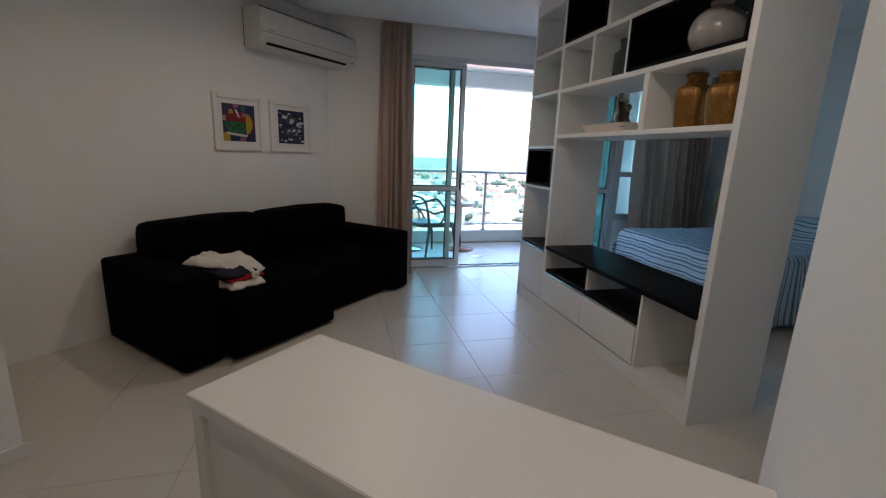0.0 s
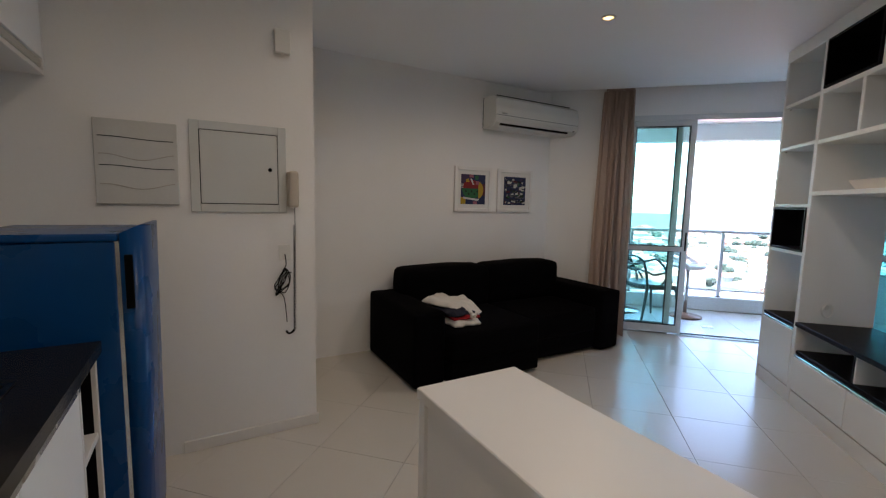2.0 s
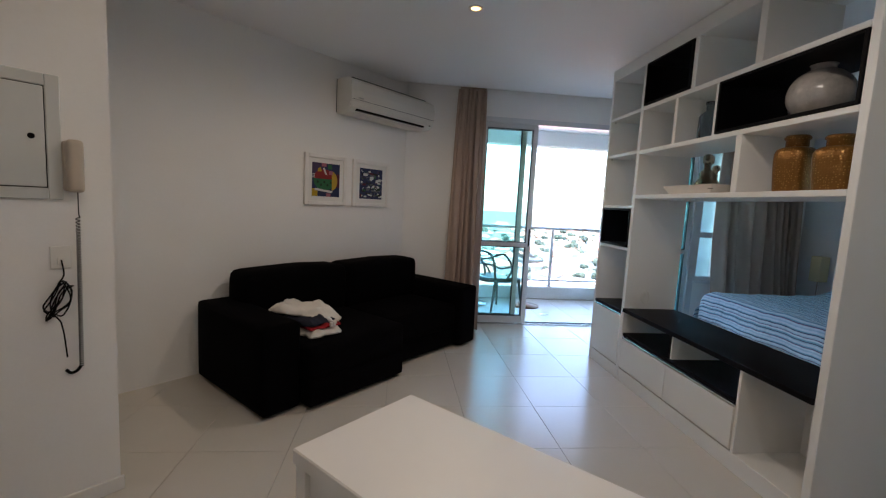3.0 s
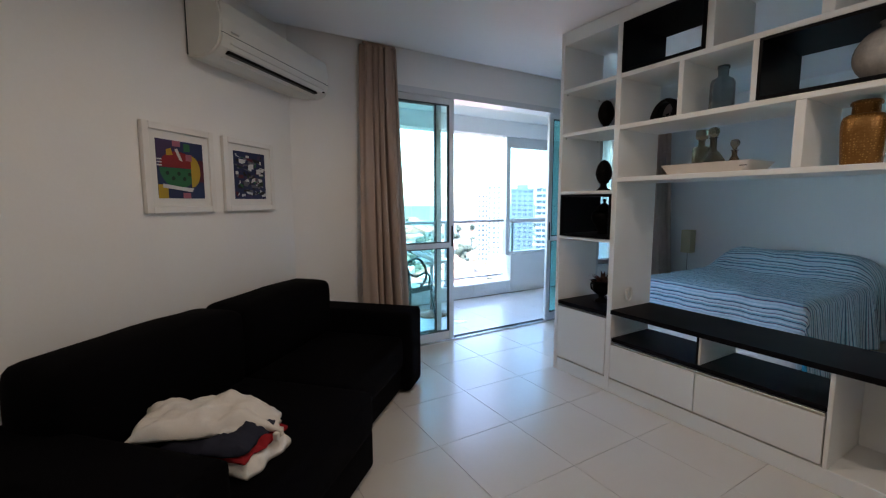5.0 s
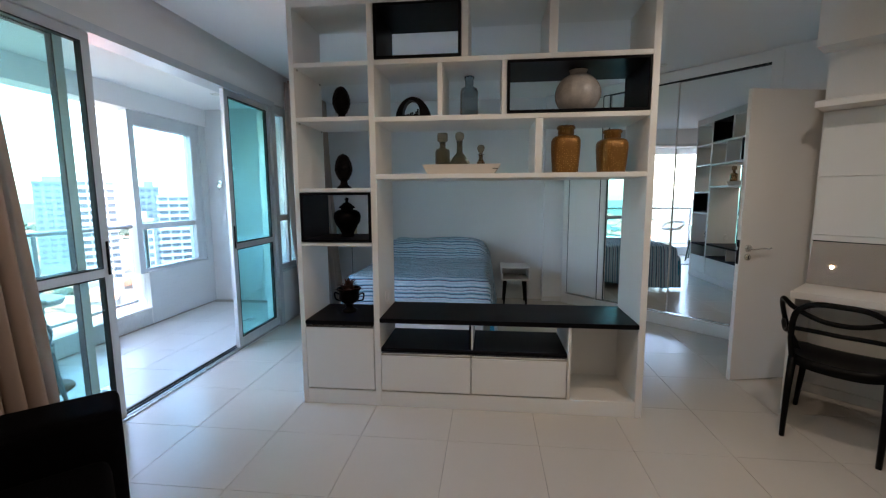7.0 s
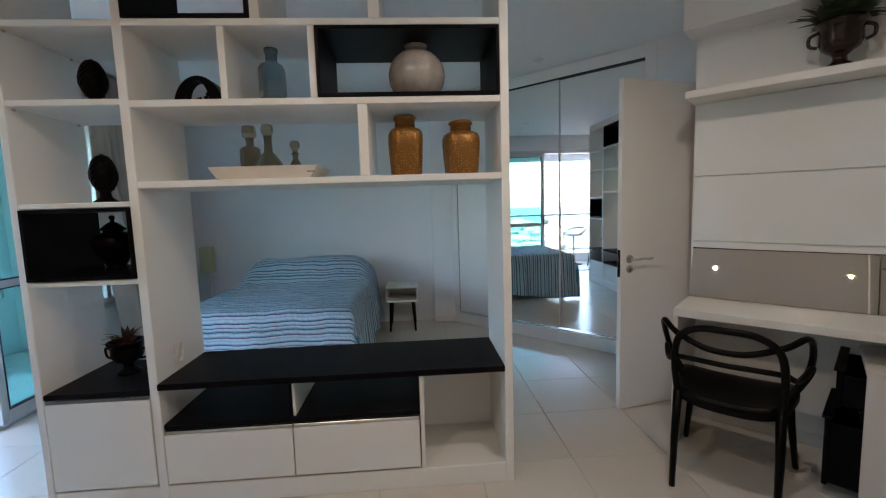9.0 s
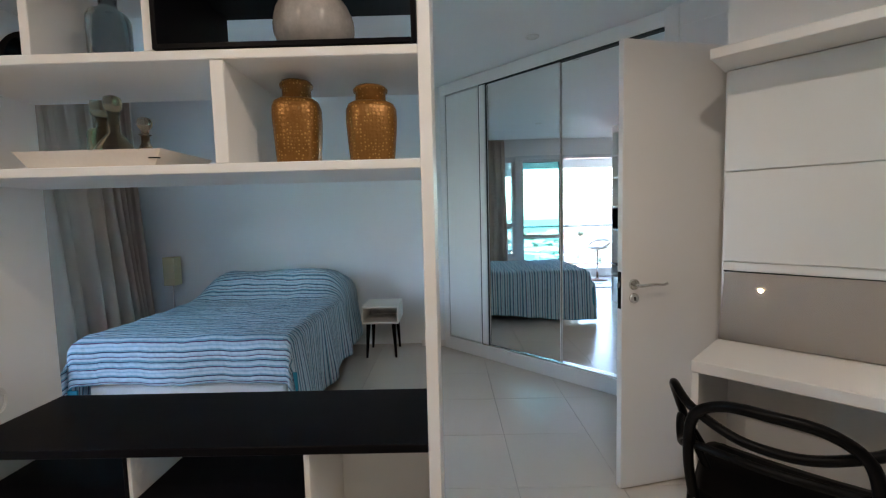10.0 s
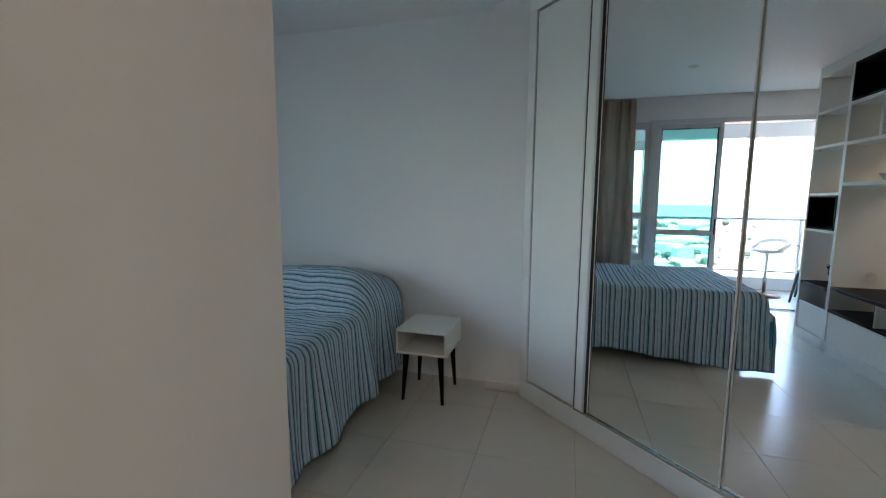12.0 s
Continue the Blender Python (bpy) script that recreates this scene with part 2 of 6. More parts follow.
# ---------------------------------------------------------------- floor, walls, ceiling
CEIL_Z = 2.62
setting("floor", bm_box((-3.5, -3.2, -0.16), (5.0, 4.62, -0.006)), GROUT, "cream porcelain tile floor with thin grey joints", category="floor")
setting("ceiling", bm_boxes(((-3.5, -3.2, CEIL_Z), (5.0, 4.44, CEIL_Z + 0.0995)), ((-3.5, -3.2, CEIL_Z + 0.10), (5.0, 4.70, CEIL_Z + 0.25))), CEIL, "plain white painted ceiling", category="ceiling")

setting("wall_sofa", bm_box((0.17, 3.295, 0), (3.35, 3.42, CEIL_Z + 0.098)), WALL, "off-white painted wall behind the sofa", DIAG, "wall")
setting("wall_return", bm_box((0.15, 2.21, 0), (0.269, 3.295, CEIL_Z)), WALL, "off-white painted wall end", DIAG, "wall")
setting("wall_panel", bm_box((-1.35, 2.206, 0), (0.269, 2.33, CEIL_Z)), WALL, "off-white painted kitchen wall with a fuse box", DIAG, "wall")
setting("wall_kitchen", bm_box((-1.35, -1.15, 0), (-1.23, 2.206, CEIL_Z)), WALL, "off-white painted wall behind the worktop", DIAG, "wall")
setting("wall_kitchen_end", bm_box((-1.23, -1.15, 0), (0.10, -1.03, CEIL_Z)), WALL, "off-white painted kitchen end wall", DIAG, "wall")
setting("wall_pillar", bm_boxes(((0.10, -0.44, 0), (0.80, -0.318, CEIL_Z))), WALL, "white painted wall end beside the counter", DIAG, "wall")
setting("wall_alcove", bm_box((0.10, -1.62, 0), (0.22, -0.44, CEIL_Z)), WALL, "white painted side wall of the desk niche", DIAG, "wall")
setting("wall_desk", bm_box((0.10, -2.47, 0), (1.67, -1.513, CEIL_Z)), WALL, "off-white painted wall behind the desk", DIAG, "wall")
setting("wall_door", bm_box((1.60, -2.47, 0), (2.10, -2.315, CEIL_Z)), WALL, "white painted wall behind the open door", DIAG, "wall")
setting("trim", bm_boxes(((1.68, -2.315, 2.483), (2.10, -2.311, 2.489)), ((2.10, -2.40, 0), (2.185, -2.305, CEIL_Z))), LACQUER, "white door trim", DIAG, "trim")
setting("wall_bulkhead", bm_box((0.22, -1.513, 2.30), (1.70, -1.31, CEIL_Z)), WALL, "white plaster bulkhead above the desk", DIAG, "wall")
setting("wall_headboard", bm_box((4.80, 1.0, 0), (4.92, 4.66, CEIL_Z + 0.098)), WALL_BLUE, "pale bluish white wall at the bed's head", category="wall")
setting("wall_column", bm_box((4.69, 1.30, 0), (4.80, 1.61, CEIL_Z)), WALL_BLUE, "pale white painted pilaster beside the wardrobe", category="wall")

# window wall: door opening 0.72 .. 3.42, bedroom window 3.42 .. 4.30
WY = 4.55
HEAD = 2.34
setting("wall_window", bm_boxes(((-0.16, WY, 0), (0.72, WY + 0.14, CEIL_Z + 0.1)), ((0.72, WY, HEAD), (4.80, WY + 0.14, CEIL_Z + 0.1)),
                                ((3.42, WY, 0), (4.80, WY + 0.14, 0.60)), ((4.30, WY, 0.60), (4.80, WY + 0.14, HEAD))), WALL,
        "white painted wall with the balcony door and a bedroom window", category="wall")
# balcony
setting("balcony_floor", bm_box((-0.6, 4.69, -0.16), (4.6, 6.3, -0.010)), GROUT, "pale tiled balcony floor", category="floor")
setting("balcony_ceiling", bm_boxes(((-0.6, 4.69, 2.50), (4.6, 6.3, 2.62)), ((-0.6, 5.98, 2.29), (4.6, 6.2, 2.50))), CEIL, "white balcony ceiling with a front beam", category="ceiling")
setting("balcony_kerb", bm_box((-0.6, 6.00, 0), (3.29, 6.22, 0.185), 0.006), LACQUER, "low white tiled kerb below the railing", category="wall")
setting("balcony_side_wall", bm_boxes(((4.385, 4.69, 0), (4.56, 6.00, 2.50)), ((3.29, 6.00, 0), (4.56, 6.22, 0.565)), ((4.27, 6.00, 0.565), (4.56, 6.20, 2.29))), MOSAIC_WALL,
        "white tiled balcony side wall", category="wall")
setting("balcony_end_wall", bm_box((-0.75, 4.69, 0), (-0.6, 6.2, 2.50)), WALL, "white balcony end wall", category="wall")

# ---------------------------------------------------------------- shelving unit
X0, X1 = 1.70, 2.14


def shelving_unit():
    u = thing("shelving_unit", pose(0, 0, 0), "tall white open shelving unit with black boxes dividing the room", "shelving")

    def board(name, y0, y1, z0, z1, material=LACQUER, x0=X0, x1=X1, label="", bevel=0.0025):
        return part(name, bm_box((x0, y0, z0), (x1, y1, z1), bevel, 1), material, u, label)
    board("side_panel", 3.520, 3.552, 0, 2.615)
    board("side_panel", 1.365, 1.405, 0, 2.615)
    board("upright", 3.015, 3.055, 0, 2.52)
    board("top_panel", 1.405, 3.520, 2.52, 2.615)
    board("plinth", 1.405, 3.520, 0, 0.10, x0=X0 + 0.004)
    for z in (2.172, 1.848):
        board("shelf", 3.055, 3.520, z, z + 0.026, x0=X0 + 0.003)
    board("shelf", 3.055, 3.520, 1.412, 1.436, x0=X0 + 0.003)
    board("shelf", 3.055, 3.520, 1.068, 1.092, x0=X0 + 0.003)
    board("shelf", 3.055, 3.520, 0.548, 0.574, EBONY, label="black laminate shelf")
    board("shelf", 1.405, 3.015, 2.170, 2.200)
    board("shelf", 1.405, 3.015, 1.836, 1.866)
    board("shelf", 1.405, 3.015, 1.490, 1.520)
    board("divider", 2.600, 2.630, 1.866, 2.170, x0=X0 + 0.003)
    board("divider", 2.218, 2.248, 1.866, 2.170, x0=X0 + 0.003)
    board("divider", 2.005, 2.048, 1.520, 1.836, x0=X0 + 0.003)
    board("divider", 2.445, 2.486, 2.200, 2.520, x0=X0 + 0.003)
    board("divider", 1.932, 1.982, 2.200, 2.520, x0=X0 + 0.003)

    def black_box(y0, y1, z0, z1):
        t = 0.016
        for lo, hi in (((y0, z0), (y0 + t, z1)), ((y1 - t, z0), (y1, z1)), ((y0 + t, z0), (y1 - t, z0 + t)), ((y0 + t, z1 - t), (y1 - t, z1))):
            part("box_panel", bm_box((X0 - 0.006, *lo), (X1 + 0.004, *hi), 0.0015, 1), EBONY, u, "black laminate box panel")
    black_box(3.057, 3.518, 1.094, 1.410)
    black_box(2.490, 3.013, 2.202, 2.518)
    black_box(1.407, 2.216, 1.868, 2.168)
    board("bench_top", 1.405, 3.015, 0.572, 0.602, EBONY, x0=X0 - 0.012, label="long black laminate television shelf")
    board("shelf", 1.822, 3.015, 0.372, 0.398, EBONY, x0=X0 + 0.01, label="black laminate shelf")
    board("divider", 2.425, 2.438, 0.398, 0.572, EBONY, x0=X0 + 0.02, label="black laminate divider face")
    board("divider", 2.412, 2.4245, 0.398, 0.572, x0=X0 + 0.024, bevel=0.001)
    board("upright", 1.800, 1.820, 0.10, 0.572, x0=X0 + 0.003)
    board("back_panel", 1.405, 1.800, 0.10, 0.572, x0=X1 - 0.03, x1=X1 - 0.01)
    board("back_panel", 1.822, 3.520, 0.10, 0.37, x0=X1 - 0.03, x1=X1 - 0.01)
    d = part("cabinet_door", bm_box((X0 - 0.002, 3.060, 0.112), (X0 + 0.018, 3.516, 0.526), 0.002, 1), LACQUER, u)
    part("handle_strip", bm_box((X0 + 0.002, 3.060, 0.528), (X0 + 0.02, 3.516, 0.546), 0.002, 1), STEEL, d, "aluminium edge pull")
    for y0, y1 in ((2.428, 3.011), (1.826, 2.422)):
        d = part("drawer_front", bm_box((X0 - 0.002, y0, 0.112), (X0 + 0.018, y1, 0.348), 0.002, 1), LACQUER, u)
        part("handle_strip", bm_box((X0 + 0.002, y0, 0.350), (X0 + 0.02, y1, 0.368), 0.002, 1), STEEL, d, "aluminium edge pull")
    for z in (2.16, 1.835):
        for x in (X0 + 0.03, X1 - 0.05):
            part("shelf_pin", bm_box((x, 3.508, z), (x + 0.012, 3.519, z + 0.012), 0.002, 1), STEEL, u)
    return u


shelving_unit()

# ---------------------------------------------------------------- peninsula counter
ct = thing("counter", DIAG @ pose(0, 0, 0), "white laminate peninsula counter with thick panels", "counter")
part("counter_top", bm_box((0.255, -0.316, 0.765), (0.648, 0.785, 0.802), 0.003, 1), SATIN, ct)
part("end_panel", bm_box((0.262, 0.745, 0), (0.642, 0.781, 0.765), 0.002, 1), SATIN, ct)
part("back_panel", bm_box((0.275, -0.316, 0), (0.30, 0.745, 0.765), 0.002, 1), SATIN, ct)
part("front_panel", bm_box((0.60, -0.316, 0), (0.63, 0.745, 0.765), 0.002, 1), SATIN, ct)

# ---------------------------------------------------------------- sofa
so = thing("sofa", DIAG @ pose(0, 0, 0), "black fabric two-seat sofa with a pulled-out seat", "sofa")
part("base", bm_soft((1.22, 2.36, 0.03), (2.98, 3.22, 0.26), 0.02), SOFA, so, smooth=True)
for a0, a1 in ((0.985, 1.245), (2.945, 3.205)):
    part("armrest", bm_soft((a0, 2.285, 0.02), (a1, 3.23, 0.586), 0.035, 0.004, a0), SOFA, so, smooth=True)
part("seat_cushion", bm_soft((1.25, 2.19, 0.20), (2.10, 3.0, 0.43), 0.05, 0.006, 1, puff=0.012), SOFA, so, smooth=True)
part("seat_cushion", bm_soft((2.11, 2.33, 0.20), (2.94, 3.0, 0.43), 0.05, 0.006, 2, puff=0.012), SOFA, so, smooth=True)
part("seat_skirt", bm_soft((1.255, 2.20, 0.03), (2.095, 2.40, 0.22), 0.015), SOFA, so, smooth=True)
for i, (a0, a1) in enumerate(((1.20, 2.09), (2.10, 2.99))):
    part("back_cushion", bm_soft((a0, 2.90, 0.40), (a1, 3.22, 0.80), 0.07, 0.012, 3 + i, puff=0.02), SOFA, so, smooth=True)

# ---------------------------------------------------------------- bed (mattress, base)
bd = thing("bed", pose(0, 0, 0), "double bed with a white base", "bed")
part("bed_base", bm_soft((2.93, 2.36, 0.10), (4.78, 3.60, 0.33), 0.03), SATIN, bd)
part("mattress", bm_soft((2.90, 2.33, 0.33), (4.78, 3.63, 0.60), 0.06), SATIN, bd)


# ---------------------------------------------------------------- balcony doors and bedroom window


def sash(name, x0, x1, y, z0=0.02, z1=2.30, stile=0.055, rail=0.945, label="white aluminium sliding glass door leaf with green glass", glazing=None):
    s = thing(name, pose(0, 0, 0), label, "sliding door", "balcony door leaves")
    t = 0.018
    part("stile", bm_box((x0, y - t, z0), (x0 + stile, y + t, z1), 0.003, 1), ALU, s)
    part("stile", bm_box((x1 - stile, y - t, z0), (x1, y + t, z1), 0.003, 1), ALU, s)
    part("top_rail", bm_box((x0 + stile, y - t, z1 - 0.055), (x1 - stile, y + t, z1), 0.003, 1), ALU, s)
    part("bottom_rail", bm_box((x0 + stile, y - t, z0), (x1 - stile, y + t, z0 + 0.085), 0.003, 1), ALU, s)
    part("middle_rail", bm_box((x0 + stile, y - t, rail - 0.025), (x1 - stile, y + t, rail + 0.025), 0.003, 1), ALU, s)
    for a, b in ((z0 + 0.085, rail - 0.025), (rail + 0.025, z1 - 0.055)):
        p = part("pane", bm_box((x0 + stile + 0.003, y - 0.004, a), (x1 - stile - 0.003, y + 0.004, b)), glazing or GREEN_GLASS, s)
        p.visible_shadow = False
        g = 0.008
        part("gasket", bm_boxes(((x0 + stile, y - t - 0.001, a), (x0 + stile + g, y + t + 0.001, b)), ((x1 - stile - g, y - t - 0.001, a), (x1 - stile, y + t + 0.001, b)),
                                ((x0 + stile + g, y - t - 0.001, a), (x1 - stile - g, y + t + 0.001, a + g)), ((x0 + stile + g, y - t - 0.001, b - g), (x1 - stile - g, y + t + 0.001, b))), ALU_DARK, s, "black rubber gasket")
    return s


s = sash("sliding_door", 0.735, 1.372, WY + 0.03)
part("pull", bm_box((1.340, WY + 0.002, 0.93), (1.356, WY + 0.012, 1.13), 0.003, 1), PLASTIC_B, s, "black recessed pull")
sash("sliding_door", 0.74, 1.262, WY + 0.085)
s = sash("sliding_door", 2.595, 3.340, WY + 0.03, glazing=GREEN_GLASS_DEEPER, label="white aluminium sliding glass door leaf with green glass tinted darker")
part("pull", bm_box((2.612, WY + 0.002, 0.93), (2.628, WY + 0.012, 1.13), 0.003, 1), PLASTIC_B, s, "black recessed pull")
fr = setting("door_frame", bm_boxes(((0.70, WY - 0.012, 2.30), (3.42, WY + 0.15, 2.355)), ((0.685, WY - 0.012, 0), (0.735, WY + 0.15, 2.30)), ((3.345, WY - 0.012, 0), (3.42, WY + 0.15, 2.30))), ALU,
             "white aluminium balcony door frame", category="door frame")
for y in (0.012, 0.045, 0.075, 0.105):
    part("track", bm_box((0.735, WY + y, -0.004), (3.345, WY + y + 0.006, 0.010)), ALU_DARK if y > 0.05 else STEEL, fr)
part("sill", bm_box((0.735, WY, -0.02), (3.345, WY + 0.13, -0.003)), ALU, fr)

wn1 = tagged(new("window_1"), "white aluminium bedroom window with green glass", "window", kind="structure")
for lo, hi in (((3.42, WY + 0.02, 0.60), (4.30, WY + 0.09, 0.65)), ((3.42, WY + 0.02, 2.25), (4.30, WY + 0.09, 2.34)), ((4.24, WY + 0.02, 0.65), (4.30, WY + 0.09, 2.25)),
               ((3.42, WY + 0.02, 0.65), (3.472, WY + 0.09, 2.25)), ((3.662, WY + 0.02, 0.65), (3.715, WY + 0.09, 2.25)), ((3.472, WY + 0.02, 1.125), (4.24, WY + 0.09, 1.19))):
    part("window_frame", bm_box(lo, hi, 0.003, 1), ALU, wn1)
part("window_sill", bm_box((3.42, WY - 0.02, 0.57), (4.30, WY + 0.02, 0.602), 0.004, 1), ALU, wn1)
for x0, x1 in ((3.472, 3.662), (3.715, 4.24)):
    for z0, z1 in ((0.65, 1.125), (1.19, 2.25)):
        p = part("pane", bm_box((x0, WY + 0.05, z0), (x1, WY + 0.058, z1)), GREEN_GLASS, wn1)
        p.visible_shadow = False


def curtain(x0, x1, y, z0, z1, folds, seed, flare=1.1, anchor=0.5, deep=1.0, lean=0.0):
    rng = random.Random(seed)
    c = thing("curtain", pose((x0 + x1) / 2, y, 0), "taupe fabric curtain drawn to the side in soft folds", "curtain")
    n, rows = folds * 20, 16
    w = x1 - x0
    ph = [rng.uniform(-0.5, 0.5) for _ in range(folds + 1)]
    am = [rng.uniform(0.6, 1.15) for _ in range(folds + 1)]
    bm = bmesh.new()
    grid = []
    for r in range(rows + 1):
        f = r / rows
        z = z1 + (z0 - z1) * f
        row = []
        for i in range(n + 1):
            u = i / n
            k = min(folds, int(u * folds))
            uw = u + 0.055 * math.sin(2 * math.pi * (u * 1.4 + 0.13 * seed)) + 0.030 * f * math.sin(2 * math.pi * (u * 2.3 + 0.3 * f))
            a = 2 * math.pi * (uw * folds + 0.10 * noise.noise((u * 3, f * 1.7, seed)))
            spread = 1 + (flare - 1) * f ** 0.8
            x = (anchor - 0.5) * w + (u - anchor) * w * spread + 0.010 * math.sin(2 * a + seed)
            big = 0.75 + 0.55 * noise.noise((u * 4.0, f * 0.9, seed + 3.0))
            d = -lean * f ** 1.3 + deep * 0.046 * (0.40 + 0.75 * f) * big * math.sin(a + 0.5 * math.sin(a)) + 0.012 * (1 - f) ** 2 * math.sin(3 * a) + 0.016 * f * noise.noise((u * 9, f * 3.0, seed))
            row.append(bm.verts.new((x, d, z)))
        grid.append(row)
    for r in range(rows):
        for i in range(n):
            bm.faces.new((grid[r][i], grid[r][i + 1], grid[r + 1][i + 1], grid[r + 1][i]))
    part("drape", bm, CURTAIN, c, smooth=True)
    part("heading", bm_box((-w / 2 + 0.01, -0.012, z1 + 0.001), (w / 2 - 0.01, 0.012, z1 + 0.018), 0.003, 1), CURTAIN, c, "stiff pleated heading tape")
    return c


curtain(0.445, 0.745, 4.480, 0.012, 2.61, 5, 3, 1.34, 0.9, 2.0, 0.20)
curtain(3.61, 4.67, 4.475, 0.012, 2.60, 9, 8, 1.06, 0.5, 2.5, 0.12)

# ---------------------------------------------------------------- ceiling spots


def downlight(x, y, z, lit):
    d = thing("downlight", pose(x, y, z), "recessed round ceiling spot" + (" with a warm glowing lamp" if lit else ", switched off"), "downlight", "ceiling spots")
    part("trim_ring", bm_lathe([(0.030, 0.0), (0.030, -0.004), (0.036, -0.008), (0.048, -0.006), (0.050, 0.0)], 24), PLASTIC_W, d, smooth=True)
    part("lamp", bm_lathe([(0.0, -0.0025), (0.030, -0.0025)], 20), BULB if lit else PLASTIC_W, d)


BULB = glow("bulb", (1.0, 0.52, 0.16), 0.30)
# the fitting at (0.80, 0.90) is unseen, added along with the desk fill
for x, y, lit in ((0.28, 2.62, True), (3.55, 0.68, False), (3.3, 3.2, False), (-0.62, 1.72, True), (-0.62, 0.28, True), (-0.02, -0.32, True), (0.80, 0.90, True)):
    downlight(x, y, CEIL_Z, lit)
for x, y in ((1.9, 5.4), (3.6, 5.3)):
    downlight(x, y, 2.50, False)

# ---------------------------------------------------------------- air conditioner
ac = thing("air_conditioner", DIAG @ pose(2.775, 3.295, 2.135), "white split air conditioner on the wall above the pictures", "air conditioner")
prof = [(0.0, 0.01), (0.0, 0.315), (-0.05, 0.325), (-0.15, 0.315), (-0.195, 0.285), (-0.205, 0.20), (-0.205, 0.10), (-0.19, 0.055), (-0.15, 0.018), (-0.08, 0.0)]
bm = bmesh.new()
ends = [[bm.verts.new((s_ * 0.565, y * 1.1, z)) for y, z in prof] for s_ in (-1, 1)]
for i in range(len(prof)):
    j = (i + 1) % len(prof)
    bm.faces.new((ends[0][i], ends[0][j], ends[1][j], ends[1][i]))
bm.faces.new(ends[0])
bm.faces.new(ends[1][::-1])
bmesh.ops.bevel(bm, geom=[e for f in bm.faces if len(f.verts) > 4 for e in f.edges], offset=0.012, segments=2, affect="EDGES")
part("casing", bm, CASING, ac)
part("louvre_slot", bm_box((-0.49, -0.208, 0.030), (0.42, -0.170, 0.047), 0.002, 1), PLASTIC_B, ac, "dark air outlet slot")
part("louvre", bm_box((-0.49, -0.228, 0.078), (0.49, -0.215, 0.083), 0.001, 1), CASING, ac)
part("louvre", bm_box((-0.49, -0.165, 0.012), (0.49, -0.105, 0.020), 0.002, 1), CASING, ac)
part("front_seam", bm_box((-0.555, -0.2265, 0.120), (0.555, -0.22, 0.123)), ALU_DARK, ac)
part("end_seam", bm_box((-0.5665, -0.012, 0.02), (-0.560, -0.006, 0.312)), ALU_DARK, ac, "dark seam of the back plate")
part("badge", bm_box((-0.49, -0.228, 0.135), (-0.43, -0.223, 0.145)), STEEL, ac)
part("indicator", bm_box((0.49, -0.223, 0.055), (0.505, -0.205, 0.063)), PLASTIC_B, ac)
part("air_grille", bm_boxes(*[((-0.5, -0.14 + i * 0.022, 0.3225), (0.5, -0.13 + i * 0.022, 0.331)) for i in range(5)]), ALU_DARK, ac)

# ---------------------------------------------------------------- pictures
PAPER = mat("mat_board", (0.78, 0.77, 0.74), 0.7, var=0.02, scale=10, fine=200, bump=0.05)
FRAMEW = mat("white_wood_frame", (0.82, 0.80, 0.77), 0.45, var=0.05, scale=8, fine=120, bump=0.1, bump_scale=90)
INK = {k: mat("ink_" + k, c, 0.55, var=0.1, scale=20, fine=150, bump=0.02) for k, c in (
    ("navy", (0.015, 0.025, 0.09)), ("red", (0.22, 0.012, 0.015)), ("green", (0.02, 0.13, 0.05)), ("dark_green", (0.008, 0.03, 0.015)), ("yellow", (0.45, 0.30, 0.02)),
    ("pink", (0.35, 0.12, 0.17)), ("purple", (0.05, 0.03, 0.09)), ("white", (0.6, 0.6, 0.58)), ("black", (0.01, 0.01, 0.012)), ("grey", (0.12, 0.12, 0.14)), ("wine", (0.09, 0.01, 0.025)))}


def flat(points, lift):
    """A flat patch of a print, in the print's own plane (x, z), lifted by a hair."""
    bm = bmesh.new()
    vs = [bm.verts.new((x, -lift, z)) for x, z in points]
    bm.faces.new(vs)
    r = bmesh.ops.extrude_face_region(bm, geom=bm.faces[:])
    for v in [g for g in r["geom"] if isinstance(g, bmesh.types.BMVert)]:
        v.co.y -= 0.0004
    return bm


def blob(cx, cz, rx, rz, n=20, a0=0.0, a1=360.0):
    return [(cx + rx * math.cos(radians(a0 + (a1 - a0) * i / n)), cz + rz * math.sin(radians(a0 + (a1 - a0) * i / n))) for i in range(n + (a1 - a0 < 360))]


def picture(a0, a1, label, patches):
    z0, z1 = 1.302, 1.756
    p = thing("picture", DIAG @ pose((a0 + a1) / 2, 3.293, (z0 + z1) / 2), label, "picture", "framed prints above the sofa")
    w, h = (a1 - a0) / 2, (z1 - z0) / 2
    f = 0.036
    for lo, hi in (((-w, -0.025, -h), (-w + f, 0, h)), ((w - f, -0.025, -h), (w, 0, h)), ((-w + f, -0.025, h - f), (w - f, 0, h)), ((-w + f, -0.025, -h), (w - f, 0, -h + f))):
        part("frame", bm_box(lo, hi, 0.004, 2), FRAMEW, p)
    part("mount", bm_box((-w + f, -0.012, -h + f), (w - f, -0.004, h - f)), PAPER, p)
    art = part("print", bm_box((-0.148, -0.0135, -0.150), (0.148, -0.0118, 0.150)), INK[patches[0]], p, "bold abstract colour print")
    for i, (ink, pts) in enumerate(patches[1:]):
        part("patch", flat(pts, 0.0137 + 0.00006 * i), INK[ink], art)
    return p


